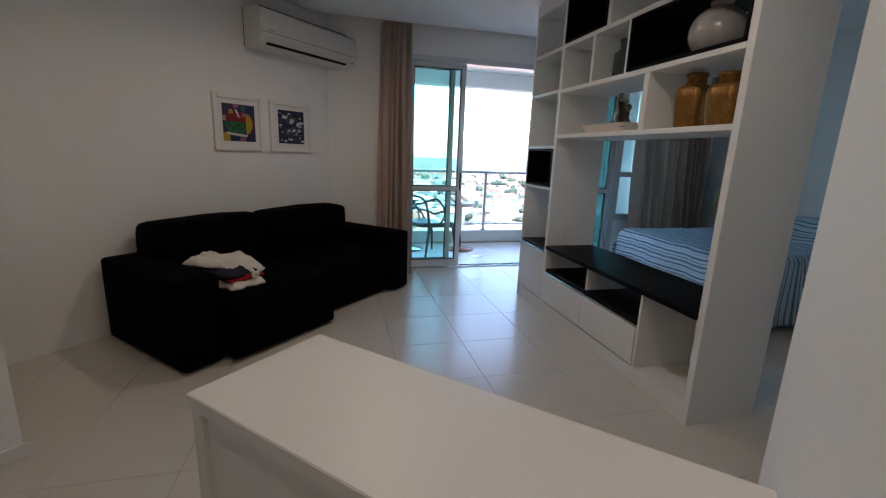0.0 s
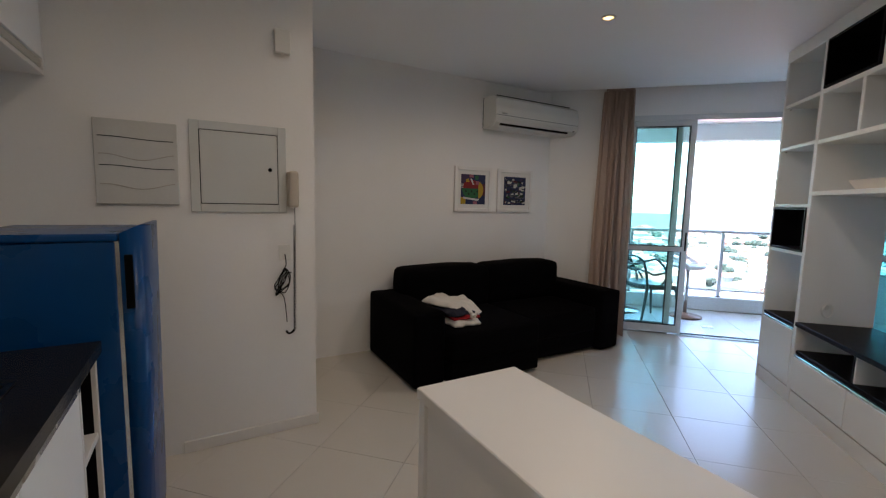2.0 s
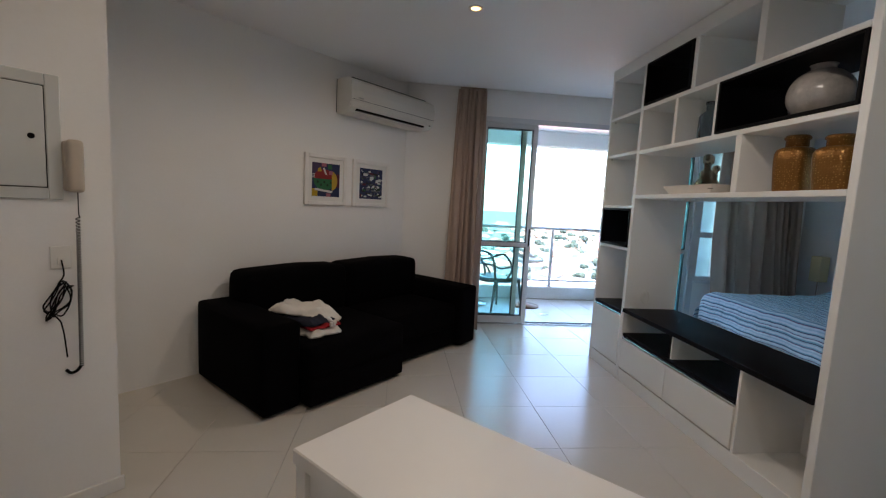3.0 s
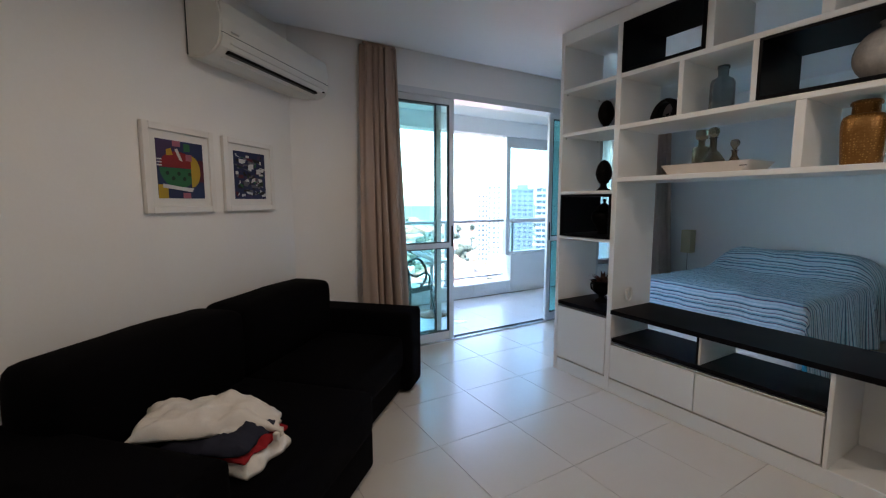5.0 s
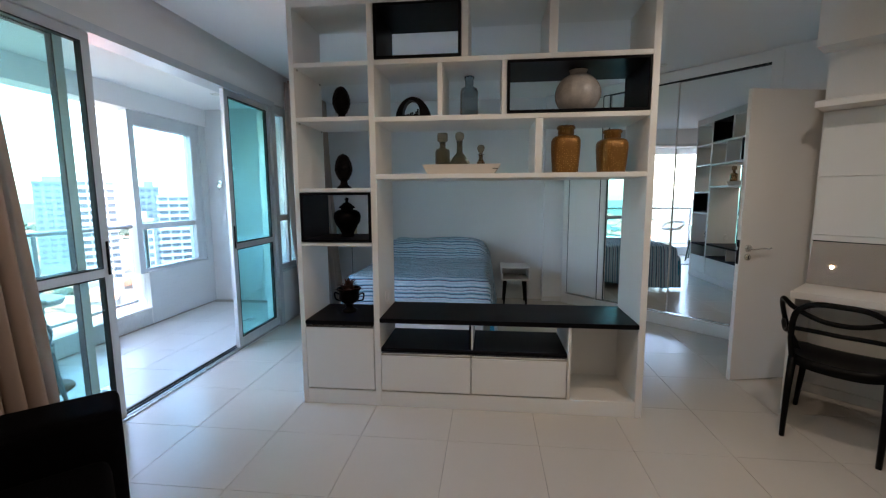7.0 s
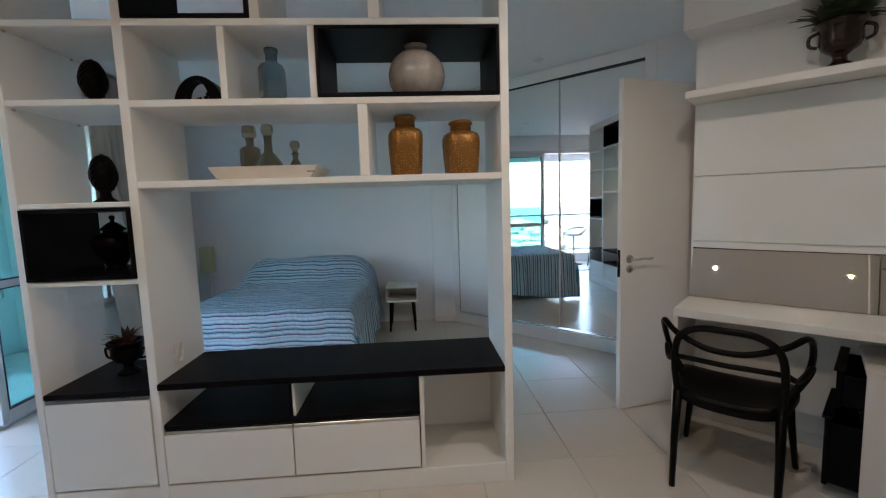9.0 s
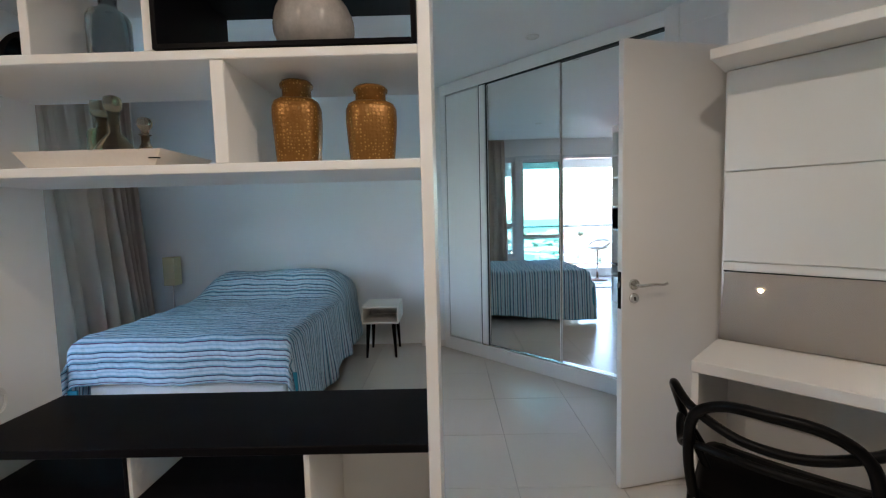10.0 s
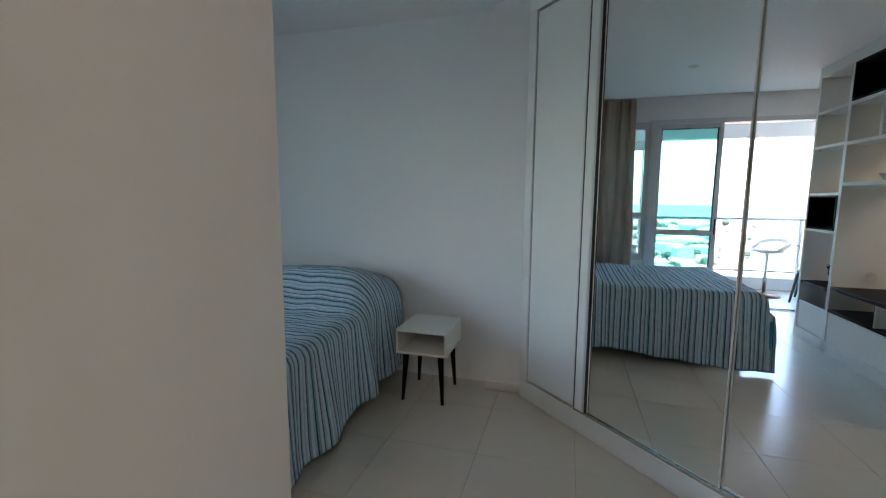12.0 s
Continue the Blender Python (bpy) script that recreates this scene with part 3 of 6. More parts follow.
R = lambda x0, z0, x1, z1: [(x0, z0), (x1, z0), (x1, z1), (x0, z1)]
picture(1.885, 2.335, "white framed abstract print of an apple shape in bold colours", ["navy",
        ("purple", R(-0.148, 0.03, -0.02, 0.15)), ("wine", R(0.09, -0.06, 0.148, 0.06)), ("yellow", R(-0.148, -0.15, -0.09, -0.08)),
        ("red", blob(-0.02, 0.01, 0.115, 0.085, 24, 0, 180)), ("green", blob(-0.02, 0.008, 0.115, 0.105, 24, 180, 360)),
        ("yellow", blob(0.062, -0.005, 0.062, 0.085, 20, -90, 90)), ("pink", R(0.03, 0.05, 0.07, 0.085)), ("white", [(-0.01, 0.05), (0.01, 0.045), (-0.02, 0.11), (-0.038, 0.105)]),
        ("yellow", [(-0.09, 0.07), (-0.05, 0.075), (-0.06, 0.11), (-0.09, 0.10)]), ("pink", R(-0.05, 0.12, 0.0, 0.15)), ("green", R(0.02, 0.10, 0.06, 0.14)),
        ("white", [(-0.12, -0.095), (0.06, -0.115), (0.075, -0.095), (-0.02, -0.088), (-0.12, -0.075)]), ("white", R(-0.148, 0.03, -0.12, 0.037)), ("white", R(-0.148, 0.045, -0.12, 0.052)),
        ("white", R(-0.148, 0.015, -0.12, 0.022)), ("pink", R(0.0, -0.15, 0.05, -0.12)),
        *[("dark_green", blob(-0.09 + 0.035 * i, -0.02 - 0.026 * (i % 2), 0.011, 0.011, 10)) for i in range(5)]])
rg = random.Random(5)
pp = ["navy"]
for i in range(110):
    x, z = rg.uniform(-0.14, 0.10), rg.uniform(-0.145, 0.12)
    w, h = rg.uniform(0.012, 0.060), rg.uniform(0.005, 0.032)
    k = rg.uniform(-0.012, 0.012)
    pp.append((rg.choice(["black", "purple", "grey", "navy", "white", "grey", "dark_green", "black", "grey", "white", "navy", "black", "wine", "white", "green"]), [(x, z), (min(0.147, x + w), z + k), (min(0.147, x + w), z + h + k), (x + k, z + h)]))
picture(2.412, 2.887, "white framed abstract print in navy, grey, white and small bright patches", pp)

# ---------------------------------------------------------------- clothes on the sofa
COTTON = mat("white_cotton", (0.74, 0.70, 0.65), 0.95, var=0.05, scale=8, fine=200, bump=0.4, bump_scale=160, spec=0.1)
NAVYC = mat("navy_cotton", (0.03, 0.032, 0.05), 0.95, var=0.1, scale=8, fine=200, bump=0.3, bump_scale=200, spec=0.1)
REDC = mat("red_cotton", (0.30, 0.02, 0.025), 0.95, var=0.1, scale=8, fine=200, bump=0.3, bump_scale=200, spec=0.1)


def bm_cloth(cx, cy, z, w, d, h, seed, droop=0.03, turn=0.0, tail=0.0, crease=1.0):
    """A loosely folded garment: a rumpled closed pad with a wavy outline."""
    n, m = 26, 20
    bm = bmesh.new()
    top, bot = [], []
    for i in range(n + 1):
        a, b = [], []
        for j in range(m + 1):
            u, v = i / n * 2 - 1, j / m * 2 - 1
            e = 1 + 0.14 * noise.noise((u * 2 + seed, v * 2, 1.3))
            slim = 1 - (0.45 * max(0.0, u - 0.1) + 0.2 * max(0.0, -u - 0.3) if tail else 0.0)
            x, y = u * w / 2 * e, v * d / 2 * e * slim
            k_ = max(0.0, min(1.0, (u - 0.25) / 0.75))
            c, s_ = math.cos(turn), math.sin(turn)
            edge = max(abs(u), abs(v)) ** 5
            t_ = h * (1 - 0.75 * edge) + 0.02 * crease * noise.noise((u * 2.4, v * 2.4, seed)) + 0.010 * crease * noise.noise((u * 6, v * 6, seed + 4))
            dz = -droop * edge - tail * k_ * k_ * (3 - 2 * k_) + 0.35 * tail * max(0.0, -u - 0.35)
            p = (cx + x * c - y * s_, cy + x * s_ + y * c)
            a.append(bm.verts.new((*p, z + t_ + dz)))
            b.append(bm.verts.new((*p, z + dz)))
        top.append(a)
        bot.append(b)
    for i in range(n):
        for j in range(m):
            bm.faces.new((top[i][j], top[i + 1][j], top[i + 1][j + 1], top[i][j + 1]))
            bm.faces.new((bot[i][j], bot[i][j + 1], bot[i + 1][j + 1], bot[i + 1][j]))
    rim = [(i, 0) for i in range(n)] + [(n, j) for j in range(m)] + [(i, m) for i in range(n, 0, -1)] + [(0, j) for j in range(m, 0, -1)]
    for k in range(len(rim)):
        (a, b), (c, d_) = rim[k], rim[(k + 1) % len(rim)]
        bm.faces.new((bot[a][b], bot[c][d_], top[c][d_], top[a][b]))
    return bm


cl = thing("clothes_pile", DIAG @ pose(0.05, -0.03, 0), "small heap of folded white, navy and red clothes on the sofa", "clothes")
part("folded_shirt", bm_cloth(1.40, 2.49, 0.442, 0.25, 0.31, 0.052, 1.0, 0.0), COTTON, cl, "folded white cotton shirt", True)
part("folded_trousers", bm_cloth(1.405, 2.51, 0.492, 0.23, 0.30, 0.025, 2.0, 0.0), REDC, cl, "folded red cloth", True)
part("folded_vest", bm_cloth(1.38, 2.53, 0.514, 0.22, 0.30, 0.042, 3.0, 0.0, 0.1), NAVYC, cl, "folded navy cloth", True)
part("towel", bm_cloth(1.42, 2.60, 0.574, 0.47, 0.27, 0.036, 4.0, 0.02, -1.0, 0.045, 1.6), COTTON, cl, "rumpled white shirt thrown over the heap", True)
for x, y in ((1.425, 2.338), (1.452, 2.342)):
    part("tag", bm_box((x, y - 0.012, 0.500), (x + 0.018, y + 0.01, 0.528), 0.003, 1), COTTON, cl)

# ---------------------------------------------------------------- kitchen
fg = thing("fridge", DIAG @ pose(-0.055, 0, -0.006), "bright blue single-door fridge beside the worktop", "fridge")
part("body", bm_box((-0.93, 1.43, 0.036), (-0.525, 1.985, 1.235), 0.006), FRIDGE_BLUE, fg)
part("top_cover", bm_box((-0.935, 1.422, 1.235), (-0.515, 1.993, 1.262), 0.008), FRIDGE_BLUE, fg)
part("hinge_line", bm_box((-0.525, 1.436, 0.05), (-0.513, 1.979, 1.235)), STEEL, fg, "grey door seal")
bm = bmesh.new()
pr = [(-0.511, 1.428), (-0.482, 1.428), (-0.464, 1.438), (-0.452, 1.462), (-0.444, 1.52), (-0.441, 1.60), (-0.442, 1.71), (-0.444, 1.82), (-0.452, 1.96), (-0.468, 1.987), (-0.511, 1.987)]
lo_ = [bm.verts.new((x, y, 0.06)) for x, y in pr]
hi_ = [bm.verts.new((x + (0.012 if x > -0.5 else 0), y, 1.262 + (0.020 if x > -0.5 else 0))) for x, y in pr]
for i in range(len(pr)):
    j = (i + 1) % len(pr)
    bm.faces.new((lo_[i], lo_[j], hi_[j], hi_[i]))
bm.faces.new(lo_[::-1])
bm.faces.new(hi_)
dr = part("door", bm, FRIDGE_BLUE, fg, smooth=True)
part("grip", bm_box((-0.500, 1.418, 1.00), (-0.475, 1.429, 1.19), 0.004), PLASTIC_B, dr, "dark recessed grip")
for x in (-0.89, -0.56):
    for y in (1.47, 1.94):
        part("foot", bm_lathe([(0.0, 0.006), (0.02, 0.006), (0.02, 0.03), (0, 0.03)], 12, pose(x, y, 0)), PLASTIC_B, fg)

wt = thing("worktop", DIAG @ pose(0, 0, 0), "polished black granite kitchen worktop with an inset sink", "worktop")
SA0, SA1, SB0, SB1 = -1.07, -0.76, 0.55, 1.06
bm = bmesh.new()
rows_ = [[bm.verts.new((a, b, 0.90)) for b in (-1.02, SB0, SB1, 1.39)] for a in (-1.228, SA0, SA1, -0.625)]
tops_ = [bm.faces.new((rows_[i][k], rows_[i + 1][k], rows_[i + 1][k + 1], rows_[i][k + 1])) for i in range(3) for k in range(3) if (i, k) != (1, 1)]
ex_ = bmesh.ops.extrude_face_region(bm, geom=tops_)
bmesh.ops.translate(bm, verts=[v for v in ex_["geom"] if isinstance(v, bmesh.types.BMVert)], vec=(0, 0, -0.038))
bmesh.ops.recalc_face_normals(bm, faces=bm.faces[:])
part("slab", bm, GRANITE, wt)
part("upstand", bm_box((-1.228, -1.02, 0.90), (-1.21, 1.39, 0.96), 0.002, 1), GRANITE, wt)
sk = thing("sink", DIAG @ pose(0, 0, 0), "stainless steel kitchen sink set in black granite", "sink")
part("rim", bm_boxes(((SA0 - 0.012, SB0 - 0.012, 0.900), (SA0 + 0.004, SB1 + 0.012, 0.904)), ((SA1 - 0.004, SB0 - 0.012, 0.900), (SA1 + 0.012, SB1 + 0.012, 0.904)),
                     ((SA0, SB0 - 0.012, 0.900), (SA1, SB0 + 0.004, 0.904)), ((SA0, SB1 - 0.004, 0.900), (SA1, SB1 + 0.012, 0.904))), SINK_STEEL, sk)
part("bowl", bm_boxes(((SA0 + 0.001, SB0 + 0.001, 0.72), (SA0 + 0.006, SB1 - 0.001, 0.902)), ((SA1 - 0.006, SB0 + 0.001, 0.72), (SA1 - 0.001, SB1 - 0.001, 0.902)), ((SA0, SB0 + 0.001, 0.72), (SA1, SB0 + 0.006, 0.902)),
                      ((SA0, SB1 - 0.006, 0.72), (SA1, SB1 - 0.001, 0.902)), ((SA0, SB0, 0.715), (SA1, SB1, 0.722))), SINK_STEEL, sk)
part("drain", bm_lathe([(0, 0.724), (0.035, 0.724), (0.04, 0.722)], 20, pose(-0.915, 0.80, 0)), SINK_STEEL, sk)
fc = thing("faucet", DIAG @ pose(-1.14, 0.82, 0.90), "slim black kitchen tap at the sink", "tap")
part("spout", bm_tube(smooth_path([(0, 0, 0), (0, 0, 0.22), (0.03, 0, 0.29), (0.10, 0, 0.30), (0.16, 0, 0.26)]), 0.011), PLASTIC_B, fc, smooth=True)
part("base", bm_lathe([(0, 0), (0.026, 0), (0.026, 0.012), (0.016, 0.03), (0, 0.03)], 16), PLASTIC_B, fc)
bt = thing("dish_soap_bottle", DIAG @ pose(-1.12, 1.08, 0.90), "small white soap bottle on the worktop", "bottle")
part("bottle_body", bm_lathe([(0, 0), (0.026, 0), (0.03, 0.01), (0.03, 0.08), (0.02, 0.10), (0.010, 0.11), (0, 0.11)], 18), PLASTIC_W, bt, smooth=True)
part("cap", bm_lathe([(0, 0.11), (0.011, 0.11), (0.009, 0.135), (0, 0.137)], 14), PLASTIC_B, bt, smooth=True)


def base_unit(b0, b1, drawers=1):
    c = thing("base_cabinet", DIAG @ pose(0, 0, 0), "white kitchen base cabinet with an aluminium pull under black granite", "cabinet", "kitchen base cabinets")
    sunk = b1 > SB0 and b0 < SB1          # lower inside, to clear the bowl
    part("body", bm_box((-1.20, b0 + 0.002, 0.10), (-0.665, b1 - 0.002, 0.70 if sunk else 0.86), 0.002, 1), SATIN, c)
    if sunk:
        part("front_rail", bm_box((-0.690, b0 + 0.002, 0.702), (-0.665, b1 - 0.002, 0.86)), SATIN, c)
    part("plinth", bm_box((-1.18, b0 + 0.002, 0), (-0.71, b1 - 0.002, 0.10)), SATIN, c)
    d = part("door", bm_box((-0.664, b0 + 0.004, 0.115), (-0.646, b1 - 0.004, 0.815), 0.002, 1), LACQUER, c)
    part("handle_strip", bm_box((-0.660, b0 + 0.004, 0.818), (-0.640, b1 - 0.004, 0.842), 0.003, 1), STEEL, d, "aluminium edge pull")


for b0, b1 in ((-1.0, -0.4), (-0.4, 0.20), (0.20, 0.70), (0.70, 1.17)):
    base_unit(b0, b1)
rk = thing("bottle_rack_cabinet", DIAG @ pose(0, 0, 0), "narrow white open cabinet with black-lined niches at the worktop's end", "cabinet")
B0, B1 = 1.172, 1.388
part("side_panel", bm_box((-1.20, B0, 0), (-0.645, B0 + 0.016, 0.86), 0.002, 1), SATIN, rk)
part("side_panel", bm_box((-1.20, B1 - 0.016, 0), (-0.640, B1, 0.86), 0.002, 1), SATIN, rk)
for z in (0.06, 0.315, 0.57, 0.825):
    part("shelf", bm_box((-1.20, B0 + 0.016, z), (-0.645, B1 - 0.016, z + 0.022), 0.002, 1), SATIN, rk)
part("back_panel", bm_box((-0.85, B0 + 0.016, 0.08), (-0.84, B1 - 0.016, 0.825)), EBONY, rk, "black lining")
part("lining", bm_boxes(((-0.84, B0 + 0.0165, 0.085), (-0.655, B0 + 0.019, 0.823)), ((-0.84, B1 - 0.019, 0.085), (-0.655, B1 - 0.0165, 0.823))), EBONY, rk, "black lining")


def wall_unit(b0, b1, z0, doors):
    c = thing("wall_cabinet", DIAG @ pose(0, 0, 0), "white kitchen wall cabinet with aluminium bottom pulls", "cabinet", "kitchen wall cabinets")
    z1 = 2.40
    part("body", bm_box((-1.228, b0, z0), (-0.918, b1, z1), 0.002, 1), SATIN, c)
    part("side_panel", bm_box((-1.228, b1 - 0.018, z0 - 0.012), (-0.898, b1, z1), 0.002, 1), SATIN, c)
    part("bottom_panel", bm_box((-1.228, b0, z0 - 0.012), (-0.898, b1 - 0.018, z0 + 0.006), 0.002, 1), SATIN, c)
    w = (b1 - 0.02 - b0) / doors
    for i in range(doors):
        d = part("door", bm_box((-0.917, b0 + i * w + 0.003, z0 + 0.055), (-0.897, b0 + (i + 1) * w - 0.003, z1 - 0.002), 0.002, 1), LACQUER, c)
        part("handle_strip", bm_box((-0.914, b0 + i * w + 0.003, z0 + 0.018), (-0.902, b0 + (i + 1) * w - 0.003, z0 + 0.050), 0.003, 1), STEEL, d, "aluminium edge pull")


wall_unit(0.535, 1.535, 1.615, 2)
wall_unit(-0.465, 0.533, 1.615, 2)
wall_unit(1.537, 2.20, 1.915, 1)

# things on the kitchen wall
PB = 2.206
vt = thing("relief_panel", DIAG @ pose(-0.577, PB, 1.545), "pale grey square wall panel with wavy grooves", "wall panel")
GREYP = mat("grey_plaster", (0.60, 0.60, 0.58), 0.6, var=0.06, scale=5, fine=80, bump=0.2, bump_scale=120)
part("panel", bm_box((-0.168, -0.022, -0.20), (0.168, 0, 0.20), 0.004), GREYP, vt)
# grooves are thin darker bars on the flat face, their shade in the colour
for z, k, up in ((0.118, 0.002, 1), (0.022, 0.014, -1), (-0.018, 0.003, 1), (-0.118, 0.013, -1)):
    pts = [(-0.150 + 0.3 * i / 24, -0.0225, z + k * math.sin(2 * math.pi * i / 24 + (0.3 if up > 0 else 1.2)) - 0.008 * i / 24 * up) for i in range(25)]
    part("groove", bm_tube(pts, 0.0022, 5), ALU_DARK if up > 0 else GROUT, vt)
fb = thing("fuse_box", DIAG @ pose(-0.125, PB, 1.545), "pale grey metal fuse box cover with a black lock", "fuse box")
FUSE = mat("grey_enamel", (0.62, 0.63, 0.61), 0.45, var=0.03, scale=4, fine=60, bump=0.03)
part("frame", bm_boxes(((-0.236, -0.014, -0.236), (-0.192, 0, 0.236)), ((0.192, -0.014, -0.236), (0.236, 0, 0.236)), ((-0.192, -0.014, 0.192), (0.192, 0, 0.236)), ((-0.192, -0.014, -0.236), (0.192, 0, -0.192)), bevel=0.003), FUSE, fb)
# the shade inside the gap is a black plate behind the cover
part("gap", bm_box((-0.192, -0.006, -0.192), (0.192, 0, 0.192)), PLASTIC_B, fb, "black plate for the shade in the gap round the cover")
dr = part("cover", bm_box((-0.188, -0.016, -0.188), (0.188, -0.006, 0.188), 0.002, 1), FUSE, fb)
part("lock", bm_lathe([(0, 0.004), (0.009, 0.004), (0.011, 0)], 16, pose(0.15, -0.016, 0.0, 90)), PLASTIC_B, dr, "round black lock")
BEIGE = mat("beige_plastic", (0.52, 0.45, 0.37), 0.4, var=0.04, scale=5, fine=60, bump=0.02)
ic = thing("intercom_handset", DIAG @ pose(0.140, PB, 1.442), "cream intercom handset on the wall with a hanging coiled cord", "intercom")
part("cradle", bm_box((-0.030, -0.036, -0.098), (0.030, 0, 0.098), 0.010), BEIGE, ic)
part("handset", bm_soft((-0.026, -0.078, -0.102), (0.028, -0.036, 0.102), 0.018, 0, 0, 3), BEIGE, ic, smooth=True)
coil = [(0.010, -0.034, -0.10), (0.010, -0.034, -0.19)] + [(0.008 + 0.0065 * math.cos(i * 0.7) - 0.006 * (i / 560), -0.030 + 0.0065 * math.sin(i * 0.7), -0.20 - 0.62 * (i / 560) ** 0.9) for i in range(561)]
part("coiled_cord", bm_tube(coil, 0.0022, 4), PLASTIC_B, ic, "black coiled cord")
part("cord_end", bm_tube(smooth_path([(0.0, -0.02, -0.82), (-0.01, -0.02, -0.835), (-0.030, -0.018, -0.842), (-0.045, -0.016, -0.825)]), 0.006, 6), PLASTIC_B, ic)
sc = thing("wall_socket", DIAG @ pose(0.095, PB, 1.08), "small white wall socket plate", "socket")
part("plate", bm_box((-0.032, -0.008, -0.045), (0.032, 0, 0.045), 0.003), PLASTIC_W, sc)
part("outlet", bm_box((-0.012, -0.011, -0.03), (0.012, -0.008, 0.0), 0.003), PLASTIC_W, sc)
cb = thing("cable_bundle", DIAG @ pose(0.095, PB - 0.02, 0.92), "knotted black cable hanging from the socket", "cable")
rg = random.Random(9)
loop = []
for i in range(60):
    a = i * 0.62
    loop.append((0.046 * math.sin(a) * (0.7 + 0.3 * math.sin(i)) - 0.015, -0.006 + 0.01 * math.sin(a * 1.7), 0.066 * math.cos(a * 0.93) - 0.01 + 0.012 * math.sin(i * 1.3)))
part("cable", bm_tube(smooth_path([(0.0, 0.008, 0.15), (0.005, 0.0, 0.09)] + loop + [(-0.01, 0, -0.1), (0.005, 0, -0.25)], 3), 0.0028, 5), PLASTIC_B, cb)
al = thing("wall_sensor", DIAG @ pose(0.10, PB, 2.240), "small cream junction box high on the wall", "sensor")
part("cover", bm_box((-0.042, -0.035, -0.062), (0.042, 0, 0.062), 0.006), PLASTIC_W, al)

# skirting boards
def skirting(name, lo, hi, m=None):
    setting(name, bm_box(lo, hi, 0.003, 1), SATIN, "low white skirting", m, "baseboard")


skirting("baseboard_panel", (-0.44, 2.192, 0), (0.281, 2.206, 0.065), DIAG)
skirting("baseboard_pillar", (0.64, -0.318, 0), (0.812, -0.306, 0.065), DIAG)
skirting("baseboard_pillar_end", (0.80, -0.44, 0), (0.812, -0.318, 0.065), DIAG)
skirting("baseboard_desk", (0.75, -1.513, 0), (1.67, -1.501, 0.065), DIAG)
skirting("baseboard_column", (4.678, 1.29, 0), (4.69, 1.62, 0.065))

# ---------------------------------------------------------------- wardrobe
WB = -2.315
wd = thing("wardrobe", DIAG, "built-in white wardrobe with tall sliding mirror doors", "wardrobe")
part("carcass", bm_boxes(((2.187, -2.95, 0), (4.26, -2.93, 2.615)), ((2.187, -2.93, 0), (2.205, -2.43, 2.615)), ((4.24, -2.93, 0), (4.26, -2.43, 2.615))), LACQUER, wd)
part("plinth", bm_box((2.187, WB - 0.07, 0), (4.26, WB, 0.125), 0.003, 1), LACQUER, wd)
part("head_panel", bm_box((2.187, WB - 0.07, 2.515), (4.26, WB, 2.615), 0.003, 1), LACQUER, wd)
part("end_panel", bm_box((4.190, WB - 0.07, 0.125), (4.26, WB, 2.515), 0.002, 1), LACQUER, wd)
part("track", bm_box((2.187, WB - 0.055, 0.125), (3.764, WB - 0.004, 0.140)), STEEL, wd, "aluminium bottom track")
part("track", bm_box((2.187, WB - 0.055, 2.500), (3.764, WB - 0.010, 2.515)), ALU_DARK, wd, "dark top track")
for a0, a1, b in ((2.19, 2.962, WB - 0.030), (2.942, 3.67, WB - 0.015)):
    d = part("mirror_door", bm_box((a0 + 0.005, b - 0.006, 0.142), (a1 - 0.005, b, 2.498)), MIRROR, wd, "tall silver mirror sliding door")
    part("edge_profile", bm_box((a0, b - 0.010, 0.142), (a0 + 0.0045, b + 0.003, 2.498), 0.002, 1), LACQUER, d, "thin white edge profile")
    part("edge_profile", bm_box((a1 - 0.0045, b - 0.010, 0.142), (a1, b + 0.004, 2.498), 0.002, 1), LACQUER, d, "thin white edge profile")
# the dark strips here paint the shade of the gaps round jamb and door
part("jamb_profile", bm_box((3.672, WB - 0.05, 0.14), (3.679, WB + 0.002, 2.50), 0.001, 1), ALU_DARK, wd, "dark strip for the shade in the gap")
part("jamb_profile", bm_box((3.680, WB - 0.05, 0.14), (3.690, WB + 0.004, 2.50), 0.002, 1), ALU, wd, "thin aluminium edge profile")
part("jamb_profile", bm_box((3.692, WB - 0.05, 0.14), (3.750, WB + 0.006, 2.50), 0.004, 1), LACQUER, wd)
part("jamb_profile", bm_box((3.752, WB - 0.05, 0.14), (3.764, WB - 0.004, 2.50)), ALU_DARK, wd, "dark strip for the shade in the gap")
part("side_door", bm_box((3.766, WB - 0.022, 0.142), (4.178, WB - 0.002, 2.498), 0.002, 1), LACQUER, wd)
part("door_gap", bm_box((4.179, WB - 0.04, 0.142), (4.190, WB - 0.012, 2.498)), ALU_DARK, wd, "dark strip for the shade in the gap beside the door")
# black sheet added behind the doors, so their gaps look shaded
part("shade_backing", bm_box((2.205, WB - 0.075, 0.125), (4.235, WB - 0.060, 2.515)), EBONY, wd)

# ---------------------------------------------------------------- open door
FREE, HINGE = Vector((2.324, 0.522, 0)), Vector((2.458, -0.078, 0))
ang = math.degrees(math.atan2((HINGE - FREE).y, (HINGE - FREE).x))
LW = (HINGE - FREE).length
dl = tagged(new("door_1"), "open white painted door leaf with a brushed steel lever handle", "door", kind="structure")
dl.matrix_basis = Matrix.Translation(FREE) @ pose(0, 0, 0, 0, 0, ang)      # x from the free edge to the hinge
part("leaf", bm_box((0, 0.0, 0.008), (LW, 0.036, 2.11), 0.002, 1), SATIN, dl)
